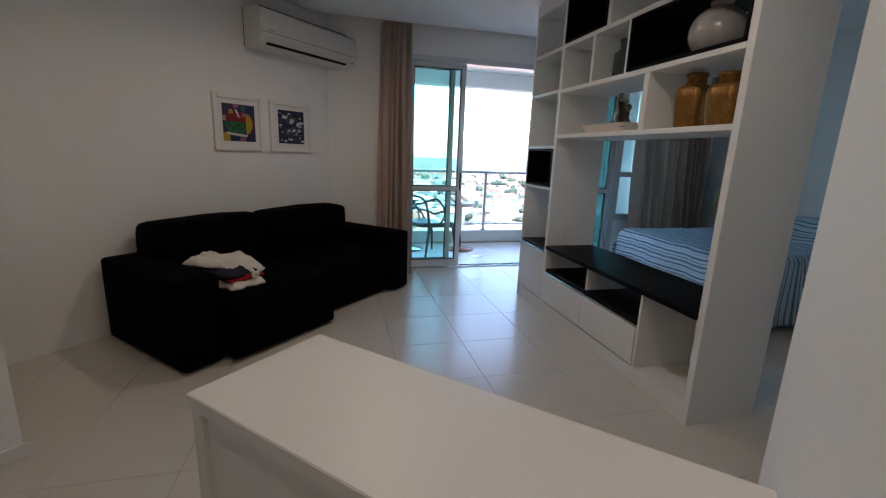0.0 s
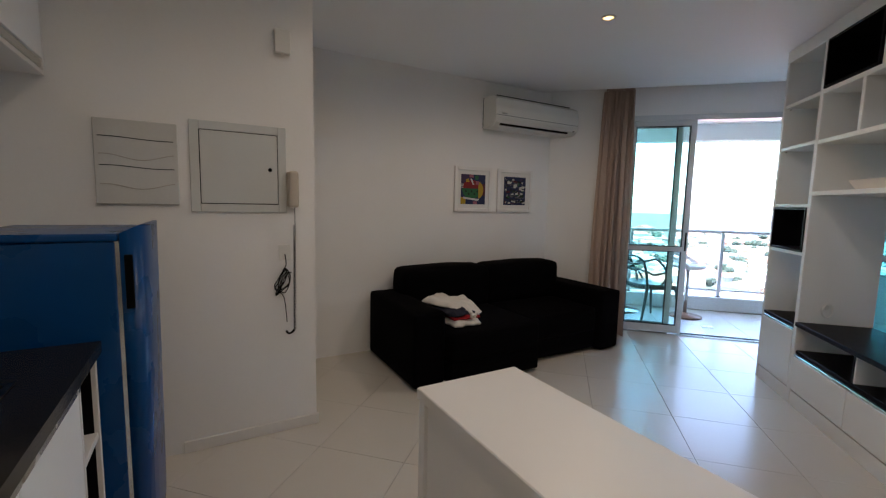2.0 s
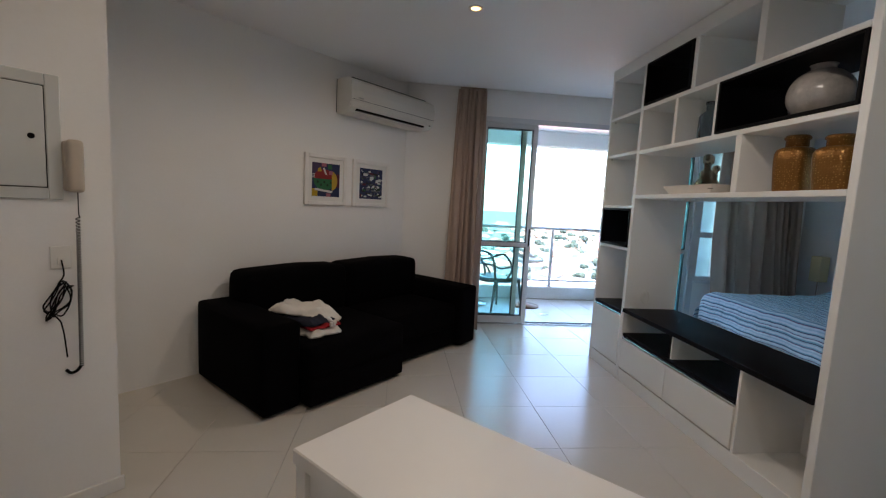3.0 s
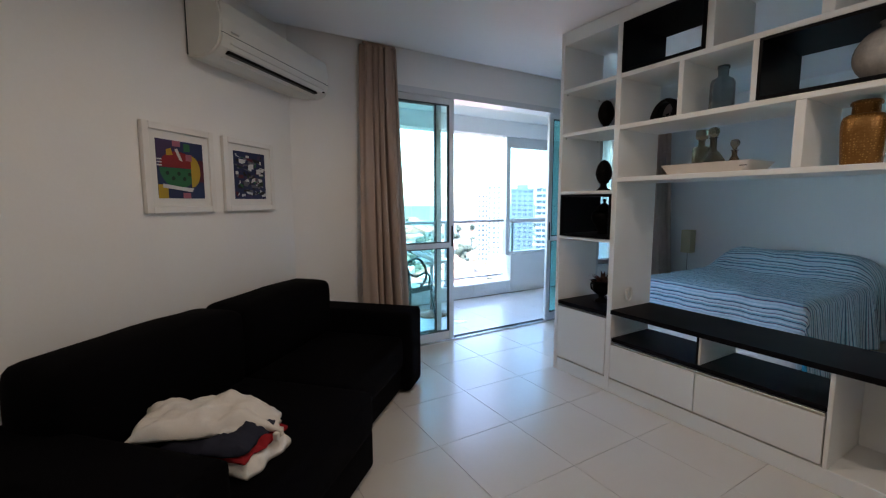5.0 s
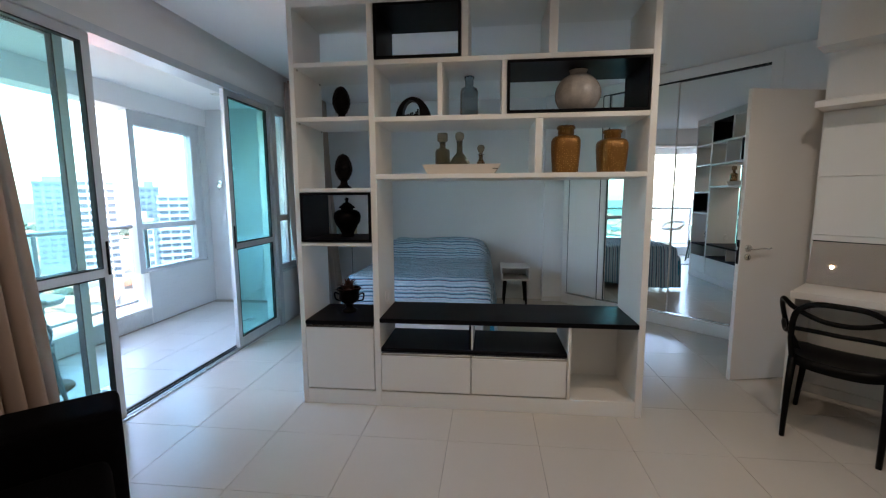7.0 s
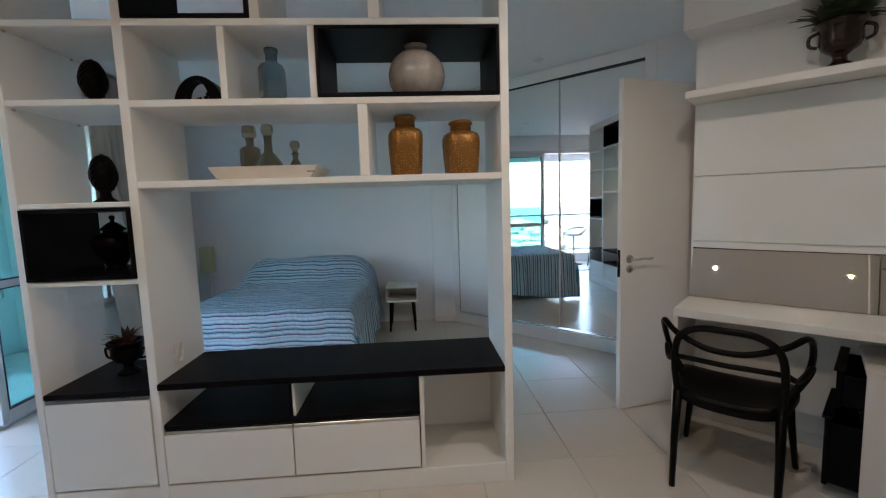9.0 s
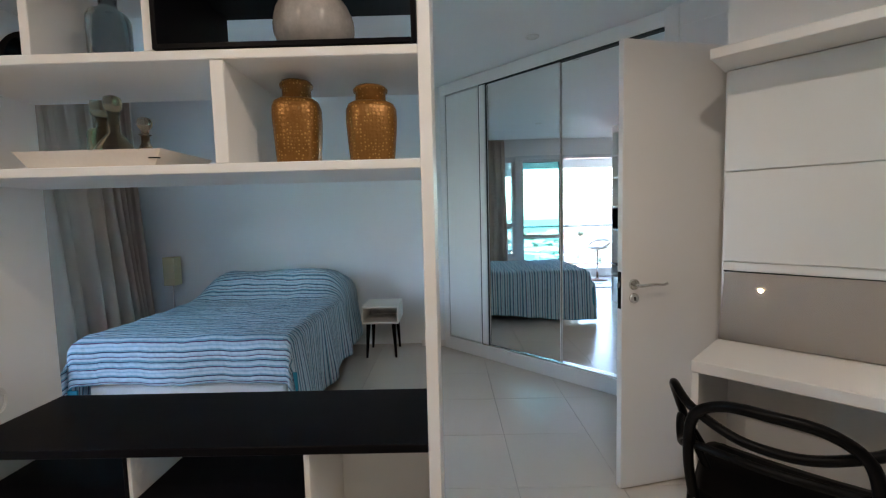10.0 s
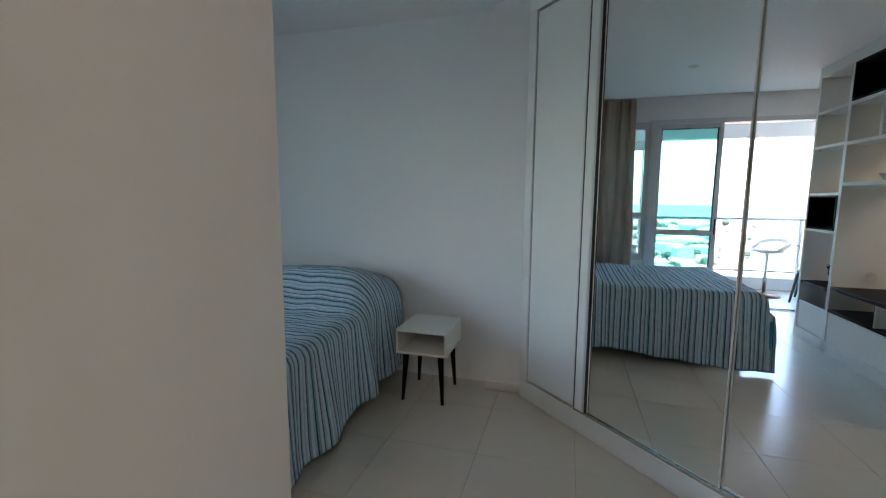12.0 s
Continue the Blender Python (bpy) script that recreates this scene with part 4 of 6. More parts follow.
lk = part("lock_plate", bm_box((-0.0025, 0.006, 0.885), (0.001, 0.030, 1.06), 0.001, 1), PLASTIC_B, dl, "dark steel lock plate")
part("latch", bm_box((-0.010, 0.012, 0.985), (-0.002, 0.024, 1.010), 0.002, 1), STEEL, lk)
for z, r in ((1.0, 0.026), (0.935, 0.024)):
    part("rose", bm_lathe([(0, 0.010), (r * 0.9, 0.010), (r, 0.006), (r, 0)], 24, pose(0.062, 0.0, z, 90)), STEEL, dl, "round brushed steel rose")
part("keyhole", bm_box((0.059, -0.0115, 0.925), (0.065, -0.0095, 0.942)), PLASTIC_B, dl)
part("lever_handle", bm_tube(smooth_path([(0.062, -0.008, 1.0), (0.062, -0.045, 1.0), (0.080, -0.055, 1.0), (0.13, -0.052, 1.003), (0.18, -0.048, 0.998), (0.205, -0.045, 1.004)]), 0.009, 8, r_end=0.0055), STEEL, dl, "brushed steel lever", True)
for z in (0.25, 1.05, 1.85):
    part("hinge", bm_lathe([(0, 0), (0.007, 0), (0.007, 0.08), (0, 0.08)], 10, pose(LW, 0.040, z)), STEEL, dl)
setting("door_jamb", bm_box((1.67, -1.86, 0), (1.684, -1.76, 2.14), 0.003, 1), SATIN, "white door jamb", DIAG, "door frame")

# ---------------------------------------------------------------- desk niche
DB = -1.513
dk = thing("desk", DIAG @ pose(0, 0, 0), "white built-in corner desk with thick edges", "desk")
part("desk_top", bm_box((0.225, DB + 0.002, 0.738), (1.66, -1.05, 0.782), 0.003, 1), SATIN, dk)
part("return_top", bm_box((0.225, -1.048, 0.738), (0.755, -0.445, 0.782), 0.003, 1), SATIN, dk)
part("side_panel", bm_box((1.635, DB + 0.002, 0), (1.658, -1.055, 0.737), 0.002, 1), SATIN, dk)
mr = thing("desk_mirror", DIAG @ pose(0, 0, 0), "wide low satin mirror strip leaning above the desk", "mirror")
for a0, a1 in ((0.852, 1.655), (0.225, 0.848)):      # the mirror leans back against the wall
    part("mirror_pane", bm_box((a0, 0.0, 0.0), (a1, 0.005, 0.305)), SATIN_MIRROR, mr, m=pose(0, DB + 0.100, 0.784, 18))
rb = thing("roman_blind", DIAG @ pose(0, 0, 0), "white fabric roman blind let down above the desk", "blind")
BLIND = mat("blind_fabric", (0.80, 0.80, 0.78), 0.8, var=0.02, scale=3, fine=220, bump=0.12, bump_scale=350, spec=0.15)
for i, (z0, z1) in enumerate(((1.50, 1.92), (1.115, 1.497), (1.075, 1.113))):
    bm = bm_box((0.225, DB + 0.010, z0), (1.66, DB + 0.028, z1), 0.003, 1)
    bmesh.ops.subdivide_edges(bm, edges=[e for e in bm.edges if e.calc_length() > 0.3], cuts=7, use_grid_fill=True)
    for v in bm.verts:
        t_ = (v.co.z - z0) / (z1 - z0)
        v.co.y += 0.010 * (1 - t_) * (1 if i < 2 else 0.4) + 0.003 * noise.noise((v.co.x * 3, v.co.z * 4, i))
        v.co.z -= 0.004 * math.sin((v.co.x - 0.225) / 1.435 * math.pi) * (1 - t_)
    part("fold", bm, BLIND, rb)
part("hem_bar", bm_box((0.225, DB + 0.011, 1.068), (1.658, DB + 0.020, 1.0745), 0.002, 1), ALU_DARK, rb, "dark hem bar")
ws = thing("wall_shelf", DIAG @ pose(0, 0, 0), "white wall shelf above the blind", "shelf")
part("board", bm_box((0.225, DB + 0.002, 1.922), (1.675, -1.27, 1.962), 0.003, 1), SATIN, ws)

LEAF = mat("leaf", (0.05, 0.10, 0.03), 0.5, var=0.5, scale=12, fine=60, bump=0.1, rand=0.2)
LEAF_D = mat("dark_leaf", (0.035, 0.06, 0.025), 0.55, var=0.5, scale=12, fine=60, bump=0.1)
PINK = mat("petal", (0.72, 0.50, 0.52), 0.6, var=0.15, scale=20, fine=60, bump=0.05)
TERRA = mat("dried_flower", (0.10, 0.035, 0.02), 0.8, var=0.5, scale=20, fine=60, bump=0.2)


def bm_leaf(length, width, bend, m):
    bm = bmesh.new()
    n = 6
    rows = []
    for i in range(n + 1):
        t = i / n
        w = width * math.sin(math.pi * min(0.98, t * 0.9 + 0.08)) * (1 - 0.15 * t)
        x, z = length * t, bend * t * t
        rows.append([bm.verts.new((x, -w, z + 0.15 * w)), bm.verts.new((x, 0, z)), bm.verts.new((x, w, z + 0.15 * w))])
    for a, b in zip(rows, rows[1:]):
        bm.faces.new((a[0], a[1], b[1], b[0]))
        bm.faces.new((a[1], a[2], b[2], b[1]))
    bm.transform(m)
    return bm


def joined(bms):
    out = bmesh.new()
    for b in bms:
        me = bpy.data.meshes.new("tmp")
        b.to_mesh(me)
        b.free()
        out.from_mesh(me)
        bpy.data.meshes.remove(me)
    return out


def tuft(n, length, width, spread, seed, z0=0.0, up=(20, 75)):
    rng = random.Random(seed)
    out = []
    for i in range(n):
        L = length * rng.uniform(0.6, 1.1)
        m = pose(rng.uniform(-spread, spread), rng.uniform(-spread, spread), z0 + rng.uniform(-0.01, 0.03), 0, -rng.uniform(*up), 0)
        m = pose(0, 0, 0, 0, 0, rng.uniform(0, 360)) @ m
        out.append(bm_leaf(L, width * rng.uniform(0.7, 1.2), -L * rng.uniform(0.1, 0.5), m))
    return joined(out)


GOBLET = [(0, 0), (0.062, 0), (0.064, 0.012), (0.05, 0.022), (0.03, 0.035), (0.026, 0.055), (0.04, 0.07), (0.072, 0.09), (0.084, 0.12), (0.082, 0.16), (0.088, 0.185), (0.10, 0.195), (0.098, 0.205), (0.085, 0.20), (0.07, 0.17), (0, 0.15)]
pp = thing("potted_plant", DIAG @ pose(1.045, -1.39, 1.962), "dark urn with spreading green leaves on the wall shelf", "plant")
DARKPOT = mat("dark_glazed_pot", (0.018, 0.010, 0.009), 0.2, var=0.3, scale=14, fine=60, bump=0.1, bump_scale=40)
part("urn", bm_lathe([(r * 1.0, z * 1.1) for r, z in GOBLET], 28), DARKPOT, pp, "dark glazed urn", True)
part("leaves", tuft(150, 0.15, 0.022, 0.06, 2, 0.215, (15, 70)), LEAF_D, pp, "small dull green leaves", True)
for s_ in (-1, 1):
    part("handle", bm_tube(smooth_path([(s_ * 0.085, 0, 0.19), (s_ * 0.115, 0, 0.175), (s_ * 0.115, 0, 0.135), (s_ * 0.085, 0, 0.12)]), 0.008, 7), DARKPOT, pp, smooth=True)

ph = thing("artificial_orchid", DIAG @ pose(0.68, -1.28, 0.782), "pink orchid with green leaves standing on the desk", "plant")
part("pot", bm_lathe([(0, 0), (0.045, 0), (0.055, 0.05), (0.052, 0.055), (0, 0.05)], 20), PLASTIC_W, ph, smooth=True)
part("stem", bm_tube(smooth_path([(0, 0, 0.05), (0.01, 0.01, 0.18), (0.0, 0.03, 0.30), (0.07, 0.05, 0.36)]), 0.004, 6), LEAF, ph)
part("leaves", tuft(9, 0.16, 0.03, 0.015, 5, 0.05, (8, 40)), LEAF, ph, "broad green leaves", True)
rg = random.Random(4)
for c in ((0.02, 0.03, 0.30), (0.06, 0.05, 0.34), (0.10, 0.05, 0.35), (0.04, 0.04, 0.26), (0.08, 0.06, 0.30)):
    petals = [bm_leaf(0.045, 0.018, -0.008, pose(*c, 0, -rg.uniform(5, 30), k * 72 + rg.uniform(-10, 10))) for k in range(5)]
    part("blossom", joined(petals), PINK, ph, "pink petals", True)

cn = thing("drawer_cabinet", DIAG @ pose(0.05, -0.34, 0), "white pedestal cabinet with black drawers pulled open unevenly", "cabinet")
part("carcass", bm_boxes(((0.26, -0.668, 0.03), (0.855, -0.65, 0.605)), ((0.26, -1.085, 0.03), (0.80, -1.068, 0.605)), ((0.26, -1.068, 0.03), (0.82, -0.668, 0.048)), ((0.26, -1.085, 0.605), (0.857, -0.648, 0.625)), ((0.26, -1.068, 0.048), (0.275, -0.668, 0.605)), bevel=0.0015), SATIN, cn)
for z0, z1, out, tilt in ((0.435, 0.60, 0.060, 14), (0.385, 0.43, 0.01, 0), (0.06, 0.375, 0.085, 16)):
    d = part("drawer_front", bm_box((0, 0, z0), (0.02, 0.395, z1), 0.003, 1), EBONY, cn, "black drawer front", m=pose(0.835 + out, -1.065, 0, 0, 0, -tilt * 0.35))
    part("drawer_box", bm_boxes(((-0.40, 0.01, z0 + 0.01), (0.0, 0.02, z1 - 0.02)), ((-0.40, 0.375, z0 + 0.01), (0.0, 0.385, z1 - 0.02)), ((-0.40, 0.02, z0 + 0.01), (0.0, 0.375, z0 + 0.015))), EBONY, d)
    part("lip", bm_box((-0.006, -0.004, z1), (0.030, 0.399, z1 + 0.008), 0.002, 1), EBONY, d)
for x in (0.32, 0.78):
    for y in (-1.03, -0.70):
        part("castor", bm_lathe([(0, 0), (0.018, 0), (0.018, 0.03), (0, 0.03)], 12, pose(x, y, 0)), PLASTIC_B, cn)


def loop_chair(name, m, material, label, group):
    """A moulded chair whose back and arms are three looping bands; its back is towards +y."""
    c = thing(name, m, label, "chair", group)
    n = 14
    bm = bmesh.new()
    up, dn = [], []
    for i in range(n + 1):
        ru, rd = [], []
        for j in range(n + 1):
            u, v = i / n * 2 - 1, j / n * 2 - 1
            w = 0.235 - 0.03 * v
            k = (1 - 0.12 * abs(v) ** 4)
            x, y = u * w * k, v * 0.235 * (1 - 0.10 * abs(u) ** 4)
            z = 0.452 + 0.018 * abs(u) ** 2.5 - 0.014 * (1 - abs(u)) * (1 - v * v) + 0.012 * max(0, v) ** 2 - 0.020 * max(0, -v) ** 3
            ru.append(bm.verts.new((x, y, z)))
            rd.append(bm.verts.new((x, y, z - 0.028 - 0.028 * max(abs(u), abs(v)) ** 6)))
        up.append(ru)
        dn.append(rd)
    for i in range(n):
        for j in range(n):
            bm.faces.new((up[i][j], up[i + 1][j], up[i + 1][j + 1], up[i][j + 1]))
            bm.faces.new((dn[i][j], dn[i][j + 1], dn[i + 1][j + 1], dn[i + 1][j]))
    rim = [(i, 0) for i in range(n)] + [(n, j) for j in range(n)] + [(i, n) for i in range(n, 0, -1)] + [(0, j) for j in range(n, 0, -1)]
    for k in range(len(rim)):
        (a, b), (c_, d_) = rim[k], rim[(k + 1) % len(rim)]
        bm.faces.new((dn[a][b], dn[c_][d_], up[c_][d_], up[a][b]))
    part("seat", bm, material, c, smooth=True)
    for s_ in (-1, 1):
        part("leg", bm_tube([(s_ * 0.195, 0.20, 0.46), (s_ * 0.20, 0.225, 0.25), (s_ * 0.198, 0.262, 0.0)], 0.021, 8, r_end=0.013), material, c, smooth=True)
        part("leg", bm_tube([(s_ * 0.205, -0.20, 0.445), (s_ * 0.22, -0.225, 0.25), (s_ * 0.245, -0.262, 0.0)], 0.021, 8, r_end=0.013), material, c, smooth=True)
    hoop = smooth_path([(-0.195, 0.20, 0.44), (-0.205, 0.235, 0.60), (-0.185, 0.262, 0.735), (-0.11, 0.285, 0.795), (0, 0.295, 0.805), (0.11, 0.285, 0.795), (0.185, 0.262, 0.735), (0.205, 0.235, 0.60), (0.195, 0.20, 0.44)])
    arms = smooth_path([(-0.20, 0.02, 0.45), (-0.262, 0.0, 0.56), (-0.285, 0.05, 0.68), (-0.27, 0.16, 0.785), (-0.20, 0.24, 0.755), (-0.09, 0.275, 0.715), (0, 0.28, 0.705), (0.09, 0.275, 0.715), (0.20, 0.24, 0.755), (0.27, 0.16, 0.785), (0.285, 0.05, 0.68), (0.262, 0.0, 0.56), (0.20, 0.02, 0.45)])
    band = smooth_path([(-0.235, -0.10, 0.455), (-0.275, -0.06, 0.55), (-0.285, 0.03, 0.625), (-0.245, 0.16, 0.60), (-0.20, 0.228, 0.635), (-0.09, 0.262, 0.645), (0, 0.27, 0.645), (0.09, 0.262, 0.645), (0.20, 0.228, 0.635), (0.245, 0.16, 0.60), (0.285, 0.03, 0.625), (0.275, -0.06, 0.55), (0.235, -0.10, 0.455)])
    for nm, path, r in (("back_loop", hoop, 0.0155), ("arm_loop", arms, 0.0135), ("cross_band", band, 0.0125)):
        part(nm, bm_tube(path, r, 8), material, c, smooth=True)
    return c


loop_chair("desk_chair", DIAG @ pose(1.365, -0.940, 0), PLASTIC_B, "black moulded plastic chair with looping back bands at the desk", "looped plastic chairs")

# ---------------------------------------------------------------- bed cover, pillows
BX0, BX1, BY0, BY1, BZ = 2.885, 4.775, 2.305, 3.655, 0.625


def blanket_material():
    m = bpy.data.materials.new("striped_quilt")
    nt, b = nodes_of(m)
    uv = nt.nodes.new("ShaderNodeUVMap")
    uv.uv_map = "cloth"
    sep = nt.nodes.new("ShaderNodeSeparateXYZ")
    nt.links.new(uv.outputs[0], sep.inputs[0])
    wob = nt.nodes.new("ShaderNodeTexNoise")
    wob.inputs["Scale"].default_value = 3.0
    nt.links.new(uv.outputs[0], wob.inputs["Vector"])
    add = nt.nodes.new("ShaderNodeMath")
    add.operation = "MULTIPLY_ADD"
    nt.links.new(wob.outputs["Fac"], add.inputs[0])
    add.inputs[1].default_value = 0.010
    nt.links.new(sep.outputs["Y"], add.inputs[2])
    mul = nt.nodes.new("ShaderNodeMath")
    mul.operation = "MULTIPLY"
    nt.links.new(add.outputs[0], mul.inputs[0])
    mul.inputs[1].default_value = 1 / 0.155
    fr_ = nt.nodes.new("ShaderNodeMath")
    fr_.operation = "FRACT"
    nt.links.new(mul.outputs[0], fr_.inputs[0])
    ramp = nt.nodes.new("ShaderNodeValToRGB")
    ramp.color_ramp.interpolation = "CONSTANT"
    light, sky_, grey, navy, plum = (0.58, 0.70, 0.79), (0.22, 0.43, 0.55), (0.38, 0.56, 0.67), (0.045, 0.055, 0.12), (0.13, 0.06, 0.15)
    stops = [(0.0, light), (0.10, sky_), (0.165, plum), (0.205, light), (0.29, grey), (0.35, light), (0.45, sky_), (0.505, navy), (0.55, light), (0.65, grey), (0.71, plum), (0.74, light), (0.83, sky_), (0.90, navy), (0.94, grey)]
    el = ramp.color_ramp.elements
    el[0].position, el[0].color = stops[0][0], (*stops[0][1], 1)
    el[1].position, el[1].color = stops[1][0], (*stops[1][1], 1)
    for p, c in stops[2:]:
        e = el.new(p)
        e.color = (*c, 1)
    nt.links.new(fr_.outputs[0], ramp.inputs["Fac"])
    n1 = nt.nodes.new("ShaderNodeTexNoise")
    n1.inputs["Scale"].default_value, n1.inputs["Detail"].default_value = 30, 4
    nt.links.new(uv.outputs[0], n1.inputs["Vector"])
    mr_ = nt.nodes.new("ShaderNodeMapRange")
    mr_.inputs["To Min"].default_value, mr_.inputs["To Max"].default_value = 0.75, 1.2
    nt.links.new(n1.outputs["Fac"], mr_.inputs["Value"])
    sc_ = nt.nodes.new("ShaderNodeVectorMath")
    sc_.operation = "SCALE"
    nt.links.new(ramp.outputs["Color"], sc_.inputs[0])
    nt.links.new(mr_.outputs[0], sc_.inputs["Scale"])
    nt.links.new(sc_.outputs[0], b.inputs["Base Color"])
    b.inputs["Roughness"].default_value = 0.9
    b.inputs["Specular IOR Level"].default_value = 0.15
    vor = nt.nodes.new("ShaderNodeTexVoronoi")
    vor.inputs["Scale"].default_value = 34
    nt.links.new(uv.outputs[0], vor.inputs["Vector"])
    bp = nt.nodes.new("ShaderNodeBump")
    bp.inputs["Strength"].default_value, bp.inputs["Distance"].default_value = 0.8, 0.007
    nt.links.new(vor.outputs["Distance"], bp.inputs["Height"])
    nt.links.new(bp.outputs[0], b.inputs["Normal"])
    return m


QUILT = blanket_material()


def quilt():
    q = thing("quilt", pose(0, 0, 0), "blue, white and navy striped quilt spread over the bed", "blanket")
    L, W, drop_s, drop_f = BX1 - BX0, BY1 - BY0, 0.50, 0.265
    nu, nv = 84, 76
    r = 0.05
    bm = bmesh.new()
    lay = bm.loops.layers.uv.new("cloth")
    grid, uvs = [], {}

    def fall(t, half, drop):
        """t: arc length from the middle; gives offset from the middle and drop below the top."""
        s_, k = (1 if t >= 0 else -1), abs(t)
        flat_ = half - r
        if k <= flat_:
            return s_ * k, 0.0
        a = (k - flat_) / r
        if a < math.pi / 2:
            return s_ * (flat_ + r * math.sin(a)), r * (1 - math.cos(a))
        return s_ * (half + 0.10 * (k - flat_ - r * math.pi / 2)), r + (k - flat_ - r * math.pi / 2)
    Su = W / 2 - r + r * math.pi / 2 + drop_s - r
    for i in range(nu + 1):
        row = []
        u = -Su + 2 * Su * i / nu
        y, du = fall(u, W / 2, drop_s)
        for j in range(nv + 1):
            sv = (L + drop_f - r + r * (math.pi / 2 - 1)) * j / nv - (L - L)       # 0 at the head
            if sv <= L - r:
                x, dv = BX1 - sv, 0.0
            elif sv <= L - r + r * math.pi / 2:
                a = (sv - (L - r)) / r
                x, dv = BX0 + r - r * math.sin(a), r * (1 - math.cos(a))
            else:
                k = sv - (L - r + r * math.pi / 2)
                x, dv = BX0 - 0.05 * k, r + k
            head = max(0.0, min(1.0, (x - 4.02) / 0.40))
            head = head * head * (3 - 2 * head)
            yy = abs(y) / (W / 2)
            puff = 0.218 * head * max(0, 1 - yy ** 9) * (1 - 0.35 * max(0, (x - 4.55) / 0.22))
            wr = 0.013 * noise.noise((x * 3.2, y * 4.5, 2.0)) + 0.009 * noise.noise((x * 9, y * 7, 5.0)) + 0.004 * noise.noise((x * 21, y * 17, 3.0)) + 0.022 * head * noise.noise((x * 7, y * 2.2, 9.0))
            hang = min(du, 0.4) / 0.4
            ysh = (0.030 * hang * math.sin(x * 11 + 1.5 * math.sin(x * 3.1)) + 0.014 * hang * math.sin(x * 23)) * (1 if y > 0 else -1)
            fold = 0.016 * min(1, dv / 0.2) * math.sin(y * 9 + 1)
            d = max(du, dv) if min(du, dv) < 0.02 else max(du, dv) + 0.12 * min(du, dv)
            foot_ = max(0.0, min(1.0, (4.35 - x) / 1.45))
            z = BZ + puff + wr - d - 0.15 * hang * foot_ ** 1.5
            if du > 0.1 and dv > 0.05:       # the corner hangs free
                x -= 0.04
            row.append(bm.verts.new((x - fold, (BY0 + BY1) / 2 + y + ysh, max(z, 0.03))))
            uvs[row[-1]] = (u, sv)
        grid.append(row)
    for i in range(nu):
        for j in range(nv):
            f = bm.faces.new((grid[i][j], grid[i][j + 1], grid[i + 1][j + 1], grid[i + 1][j]))
            for l in f.loops:
                l[lay].uv = uvs[l.vert]
    edges = {"foot": [grid[i][nv].co.copy() for i in range(nu + 1)], "side": [grid[0][j].co.copy() for j in range(nv + 1)], "far": [grid[nu][j].co.copy() for j in range(nv + 1)]}
    ob = part("cover", bm, QUILT, q, smooth=True)
    md = ob.modifiers.new("thick", "SOLIDIFY")
    md.thickness, md.offset = 0.010, 1
    CYAN = mat("cyan_binding", (0.03, 0.30, 0.45), 0.9, var=0.1, scale=20, fine=200, bump=0.2)
    for nm, pts in edges.items():
        part("binding", bm_tube(pts, 0.006, 6), CYAN, q, "bright blue edge binding")
    part("lining", bm_soft((2.850, 2.255, 0.13), (2.866, 2.300, 0.42), 0.006, 0.004, 3), CYAN, q, "bright blue lining turned out at the corner", True)
    part("lining", bm_soft((2.846, 3.60, 0.27), (2.862, 3.72, 0.335), 0.006, 0.004, 5), CYAN, q, "bright blue lining turned out at the corner", True)
    return q


quilt()
for y in (2.66, 3.30):
    pw = thing("pillow", pose(4.57, y, 0.60), "soft pillow under the striped quilt", "pillow", "pillows under the quilt")
    part("pillow_body", bm_soft((-0.15, -0.25, 0.0), (0.15, 0.25, 0.09), 0.04, 0.0, y, 4, 0.01), COTTON, pw, smooth=True)
for x in (3.0, 4.6):
    for y in (2.45, 3.5):
        part("bed_foot", bm_lathe([(0, 0), (0.035, 0), (0.022, 0.03), (0.022, 0.102), (0, 0.102)], 14, pose(x, y, 0)), PLASTIC_B, bd, "dark rubber bed foot")

# ---------------------------------------------------------------- nightstand, lamp
ns = thing("nightstand", pose(4.52, 1.985, 0), "small white open nightstand on tapered black legs beside the bed", "nightstand")
for lo, hi, nm in (((-0.20, -0.175, 0.485), (0.20, 0.175, 0.503), "top_board"), ((-0.20, -0.175, 0.335), (0.20, 0.175, 0.352), "bottom_board"),
                   ((-0.20, -0.175, 0.352), (0.20, -0.158, 0.485), "side_board"), ((-0.20, 0.158, 0.352), (0.20, 0.175, 0.485), "side_board"), ((0.18, -0.158, 0.352), (0.20, 0.158, 0.485), "back_board")):
    part(nm, bm_box(lo, hi, 0.003, 1), LACQUER, ns)
for sx in (-1, 1):
    for sy in (-1, 1):
        part("leg", bm_tube([(sx * 0.145, sy * 0.120, 0.336), (sx * 0.165, sy * 0.140, 0.0)], 0.021, 12, r_end=0.011), PLASTIC_B, ns, "tapered black leg", True)
fl = thing("floor_lamp", pose(4.70, 4.18, 0), "slim floor lamp with a cream rectangular shade, switched off", "lamp")
SHADE = mat("cream_shade", (0.62, 0.58, 0.38), 0.8, var=0.04, scale=6, fine=200, bump=0.2, bump_scale=300)
part("shade", bm_box((-0.06, -0.06, 0.70), (0.06, 0.06, 0.99), 0.006), SHADE, fl, "cream fabric shade")
part("pole", bm_tube([(0, 0, 0.02), (0, 0, 0.705)], 0.006, 8), STEEL, fl)
part("base", bm_lathe([(0, 0), (0.09, 0), (0.09, 0.014), (0.01, 0.022), (0, 0.022)], 24), STEEL, fl, smooth=True)

